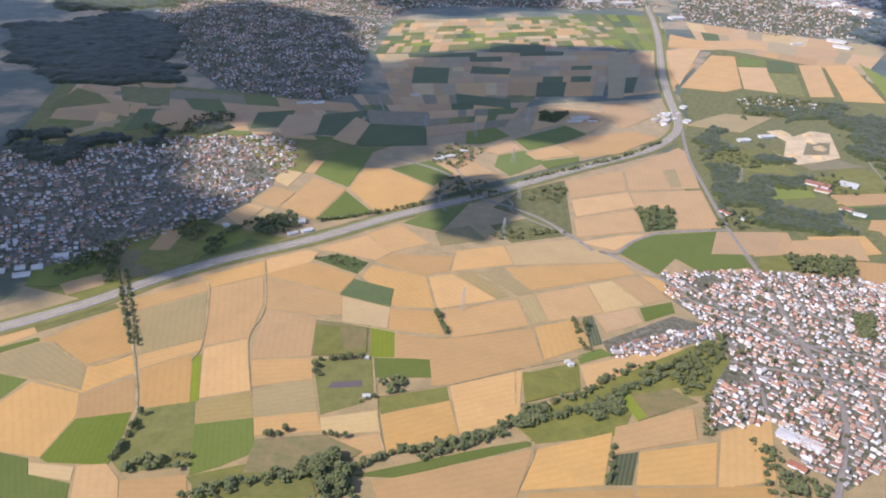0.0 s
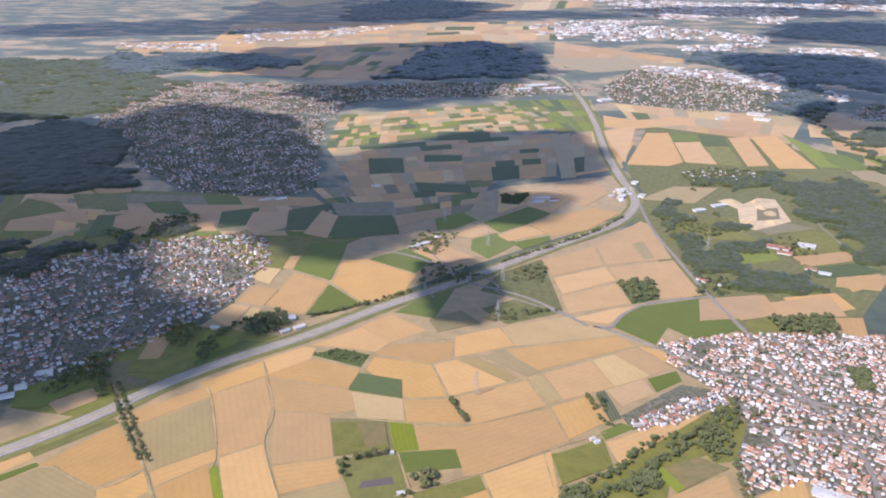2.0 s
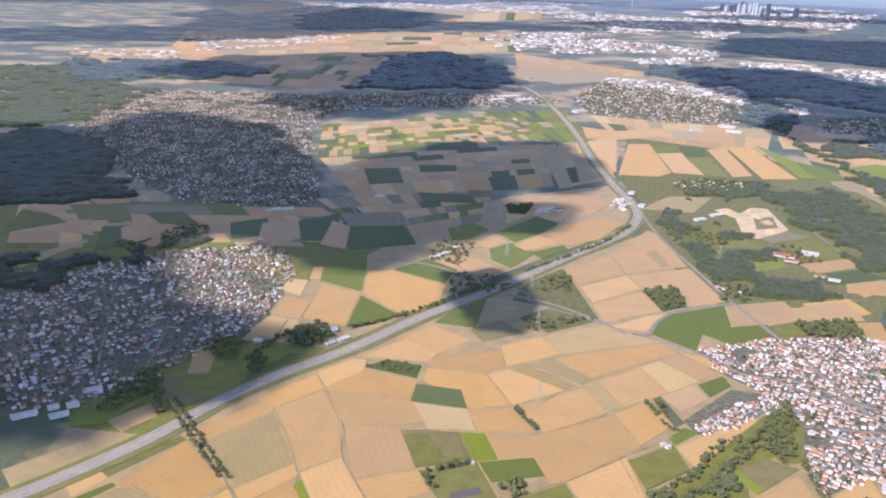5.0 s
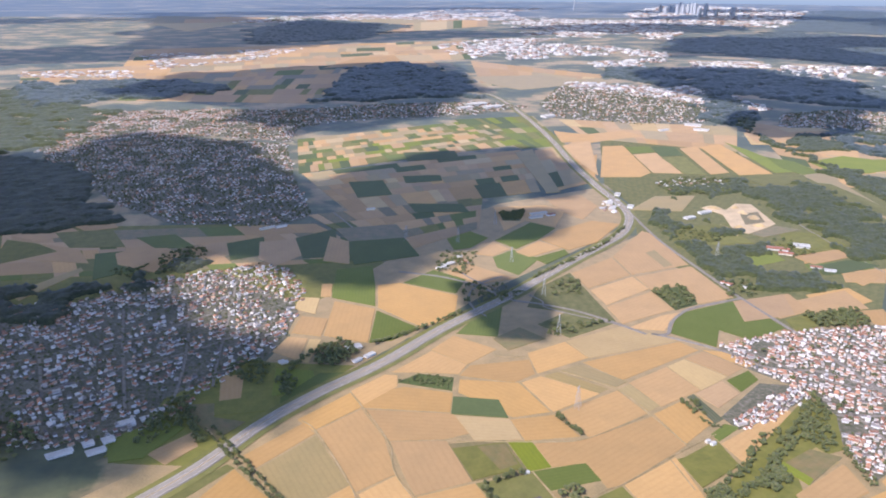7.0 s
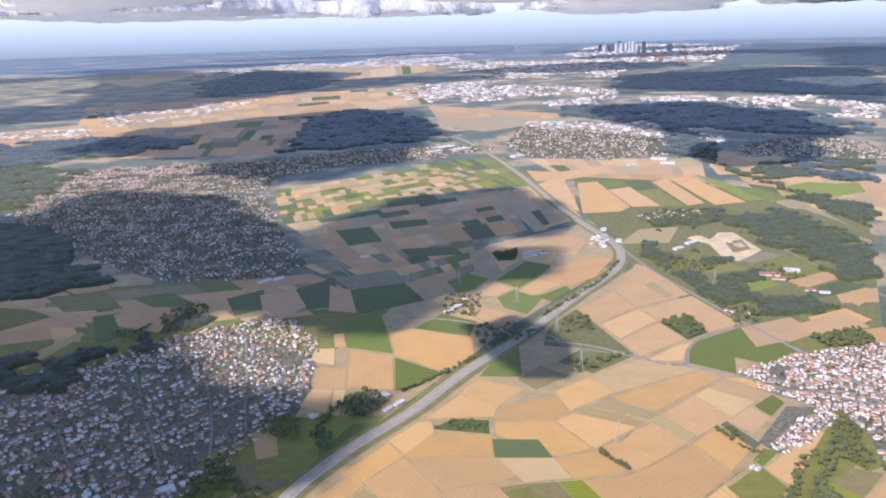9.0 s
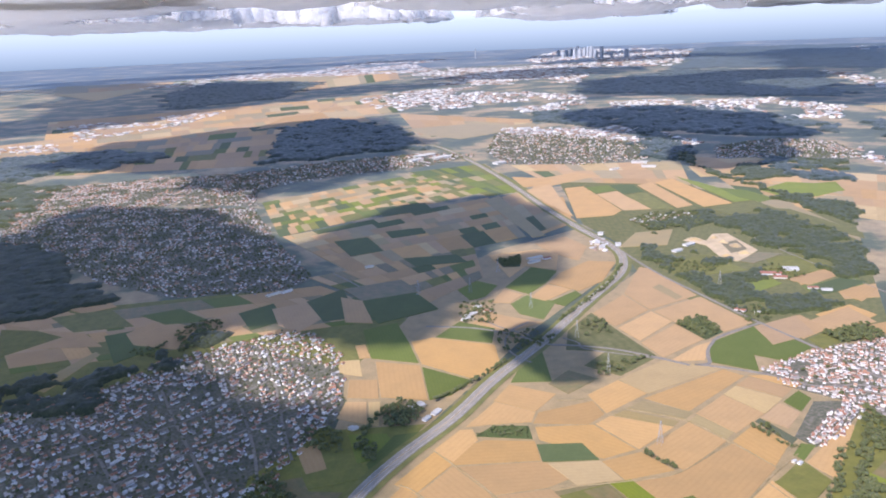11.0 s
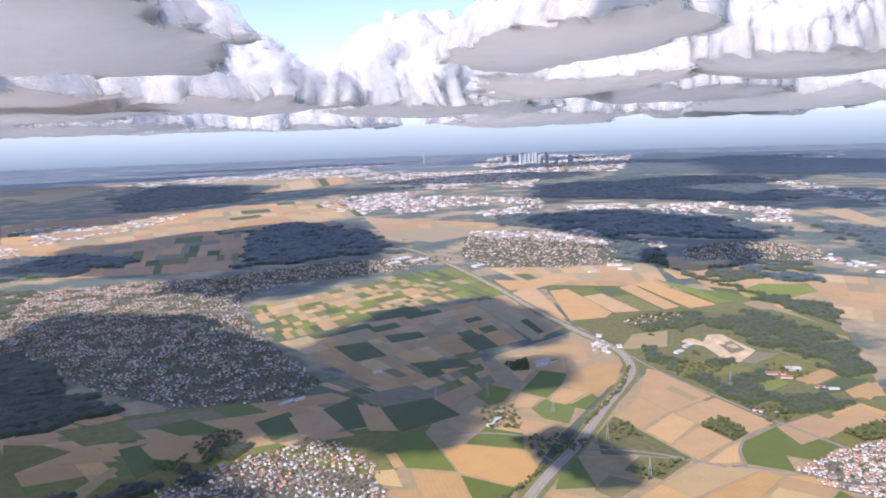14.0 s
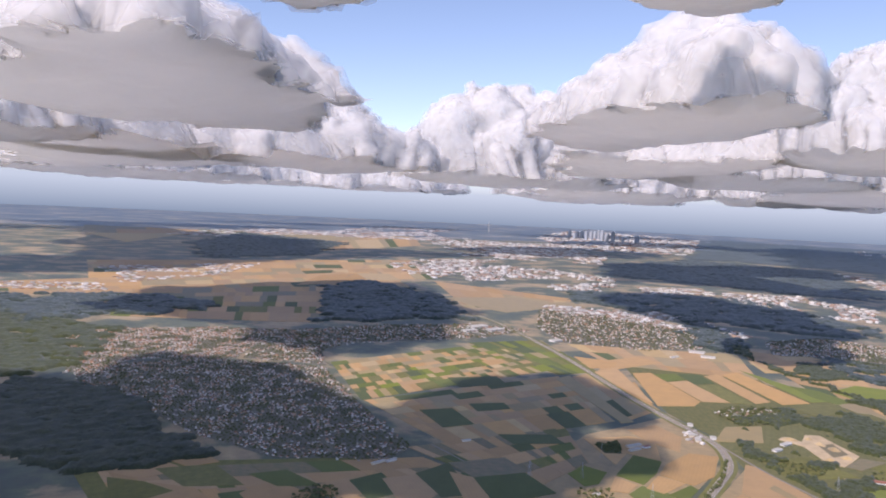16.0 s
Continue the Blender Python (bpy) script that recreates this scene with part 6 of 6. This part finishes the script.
# heaps of sand and gravel in the pit
def spoil_heap(x, y, size, high, seed):
    rng = np.random.default_rng(seed)
    verts, faces, k = [(0, 0, high)], [], 16
    for ring, (r, z) in enumerate(((0.25, 0.86), (0.55, 0.48), (0.85, 0.12), (1.0, -0.05))):
        for i in range(k):
            q = 2 * math.pi * i / k
            w = size * r * (1 + 0.3 * noise.noise((math.cos(q) * 1.3, math.sin(q) * 1.3, seed + 0.5)) + rng.normal(0, 0.04))
            verts.append((w * math.cos(q) * 1.5, w * math.sin(q), high * z * rng.uniform(0.85, 1.1)))
    faces = [(0, 1 + i, 1 + (i + 1) % k) for i in range(k)]
    faces += [(1 + r * k + i, 1 + (r + 1) * k + i, 1 + (r + 1) * k + (i + 1) % k, 1 + r * k + (i + 1) % k) for r in range(3) for i in range(k)]
    ob = new("spoil_heap", mesh_of("spoil_heap", verts, faces, [SAND], smooth=True))
    ob.matrix_world = pose(x, y, 0.12, 0, 0, 40 * seed)
    return tagged(ob, "pale heap of sand in the open pit", "heap", "spoil heaps")


for i, (x, y) in enumerate([(113.9, 262.4), (113.2, 255.7), (106.1, 263.2), (110.2, 238.9), (102.2, 238.5), (113.8, 248.8)]):
    spoil_heap(x, y, 1.6 + 0.35 * (i % 3), 0.8 + 0.25 * (i % 2), i + 1)

# settlement of pale blocks among the fields
blocks("estate_blocks", "pale farm estate buildings among trees", [(101.4, 303.1), (115.6, 310.4), (130.2, 303.1), (125.5, 288.4), (100.9, 286.9)], 41, 2.3, 0.5, 0.9, 0.7, 0.6)
blocks("yard_sheds", "pale sheds in a yard by the motorway", [(67.2, 278.6), (77.3, 279.7), (68.1, 260.8), (62.3, 262.8)], 42, 2.4, 0.5, 0.9, 0.8, 0.7)
pylon(4.0, 236.6, 60)
pylon(16.0, 215.4, 60)
pylon(17.7, 188.5, 60)
pylon(14.2, 164.8, 60)
pylon(20.4, 254.3, 60)
pylon(7.0, 130.8, 40)
pylon(-12.0, 241.1, 30)
pylon(79.1, 210.9, 30)

# ---- far skyline ----
rng = random.Random(12)
def tower(x, y, wide, high):
    verts = [(sx * wide * k / 2, sy * wide * k / 2, z) for z, k in ((0, 1), (high * 0.9, 0.96), (high * 0.9, 0.7), (high, 0.66)) for sx, sy in ((-1, -1), (1, -1), (1, 1), (-1, 1))]
    faces = [(4 * r + s, 4 * r + (s + 1) % 4, 4 * r + 4 + (s + 1) % 4, 4 * r + 4 + s) for r in range(3) for s in range(4)] + [(12, 13, 14, 15)]
    ob = new("office_tower", mesh_of("office_tower", verts, faces, [HAZED_CLADDING]))
    ob.matrix_world = pose(x, y, 0, 0, 0, 25)
    return tagged(ob, "distant grey glass office tower of the city skyline", "tower", "skyline towers")


tower(1174, 2635, 9, 25)
tower(1133, 2510, 10, 19)
tower(1208, 2640, 10, 23)
tower(1183, 2554, 11, 27)
tower(1116, 2390, 9, 31)
tower(1198, 2534, 10, 35)
tower(1155, 2430, 10, 31)
tower(1214, 2513, 10, 30)
tower(1187, 2436, 7, 35)
tower(1169, 2378, 10, 36)
tower(1145, 2303, 11, 26)
tower(1140, 2255, 9, 37)
tower(1139, 2191, 7, 21)
tower(1221, 2245, 11, 27)
tower(942, 2861, 3, 40)

# hazy distance along the horizon: an added ring with its own glow, fading upwards
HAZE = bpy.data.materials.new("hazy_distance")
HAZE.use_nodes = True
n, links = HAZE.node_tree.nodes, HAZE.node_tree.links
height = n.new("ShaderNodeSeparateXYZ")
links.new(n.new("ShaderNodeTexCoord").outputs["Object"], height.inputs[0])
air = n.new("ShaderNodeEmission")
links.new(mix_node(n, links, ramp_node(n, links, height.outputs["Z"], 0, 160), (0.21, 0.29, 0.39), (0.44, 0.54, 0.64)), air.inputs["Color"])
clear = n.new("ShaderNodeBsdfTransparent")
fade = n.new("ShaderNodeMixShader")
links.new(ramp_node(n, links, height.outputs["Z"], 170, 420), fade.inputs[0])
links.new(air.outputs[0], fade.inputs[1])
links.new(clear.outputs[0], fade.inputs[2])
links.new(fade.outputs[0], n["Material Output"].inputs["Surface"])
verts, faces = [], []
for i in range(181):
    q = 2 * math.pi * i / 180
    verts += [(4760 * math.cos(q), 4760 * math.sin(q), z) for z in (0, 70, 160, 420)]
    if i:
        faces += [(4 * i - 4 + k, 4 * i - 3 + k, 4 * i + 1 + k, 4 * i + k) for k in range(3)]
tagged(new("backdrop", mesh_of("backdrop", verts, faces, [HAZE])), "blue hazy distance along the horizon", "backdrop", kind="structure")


# ---- clouds ----
def cloud_material(name, thin=False):
    m, n, links, p = base_material(name, 1.0, 0.0, 0.0)
    p.inputs["Base Color"].default_value = (0.94, 0.94, 0.94, 1)
    co = n.new("ShaderNodeTexCoord").outputs["Object"]
    bump = n.new("ShaderNodeBump")
    bump.inputs["Strength"].default_value, bump.inputs["Distance"].default_value = 0.4, 5.0
    links.new(noise_node(n, links, co, 0.06, 7, 0.6), bump.inputs["Height"])
    links.new(bump.outputs["Normal"], p.inputs["Normal"])
    inner = n.new("ShaderNodeBsdfTranslucent")
    inner.inputs["Color"].default_value = (0.98, 0.98, 0.98, 1)
    both = n.new("ShaderNodeMixShader")
    both.inputs[0].default_value = 0.56
    links.new(p.outputs[0], both.inputs[1])
    links.new(inner.outputs[0], both.inputs[2])
    out = both.outputs[0]
    if thin:
        last = n.new("ShaderNodeMixShader")
        some = n.new("ShaderNodeMapRange")
        links.new(noise_node(n, links, co, 0.03, 3, 0.5), some.inputs["Value"])
        for slot, v in (("From Min", 0.35), ("From Max", 0.65), ("To Min", 0.12), ("To Max", 0.45)):
            some.inputs[slot].default_value = v
        links.new(some.outputs["Result"], last.inputs[0])
        links.new(n.new("ShaderNodeBsdfTransparent").outputs[0], last.inputs[1])
        links.new(out, last.inputs[2])
        out = last.outputs[0]
    links.new(out, n["Material Output"].inputs["Surface"])
    return m


CLOUD, VEIL = cloud_material("cloud"), cloud_material("cloud_veil", True)

# the clouds that shade the country in view
shading_cloud([(-49, 322), (-27, 340), (2, 365), (38, 378), (59, 355), (60, 322), (46, 292), (29, 286), (25, 260), (40, 264), (32, 247), (10, 243), (-6, 229), (-21, 213), (-31, 209), (-40, 206), (-47, 227), (-63, 233), (-79, 229), (-84, 200), (-82, 172), (-72, 162), (-62, 157), (-51, 164), (-47, 152), (-52, 140), (-64, 136), (-80, 132), (-112, 137), (-165, 165), (-250, 260), (-260, 420), (-170, 405), (-149, 437), (-131, 444), (-85, 409), (-73, 394), (-61, 380), (-55, 341)], 26, 2, cells=110, flat=0.08)
shading_cloud([(-193, 632), (-147, 764), (-75, 793), (11, 857), (97, 835), (93, 633), (66, 541), (18, 494), (-31, 445), (-57, 428), (-82, 547), (-134, 562)], 60, 3, cells=90)
shading_cloud([(-4, 200), (9, 203), (16, 190), (15, 170), (10, 160), (2, 165), (-5, 183)], 8, 4, cells=36)
shading_cloud([(552, 1254), (699, 1237), (650, 886), (586, 733), (508, 873), (396, 905)], 70, 5)
shading_cloud([(312, 788), (383, 742), (401, 588), (360, 483), (272, 462), (249, 575), (256, 656)], 62, 6, cells=80)
shading_cloud([(-436, 2235), (-242, 2215), (-107, 1972), (135, 1676), (20, 1116), (-102, 1059), (-204, 1129), (-266, 1112)], 80, 7, cells=80)
shading_cloud([(1000, 1180), (1400, 1900), (1900, 2300), (1700, 1500), (1250, 1000)], 110, 8)
shading_cloud(oval(255, 440, 120, 80, 40), 16, 9, 190)
# the clouds farther out
cloud(oval(500, 1480, 520, 330, 15), 210, 21, cells=80, flat=0.28)
cloud(oval(1024, 2017, 700, 350, 15), 120, 22)
cloud(oval(-60, 1250, 620, 240, 10), 90, 23)
cloud(oval(-304, 2310, 800, 300, 15), 130, 24)
cloud(oval(720, 1040, 420, 240, 15), 110, 25)
cloud(oval(-430, 900, 420, 220, 25), 90, 26)
cloud(oval(560, 640, 300, 220, 15), 120, 27)
cloud(oval(1281, 2675, 900, 300, 15), 130, 30)
cloud(oval(1541, 1893, 700, 300, 15), 130, 31)
cloud(oval(300, 2900, 1100, 320, 5), 130, 32)
cloud(oval(-900, 1700, 700, 300, 35), 130, 33)
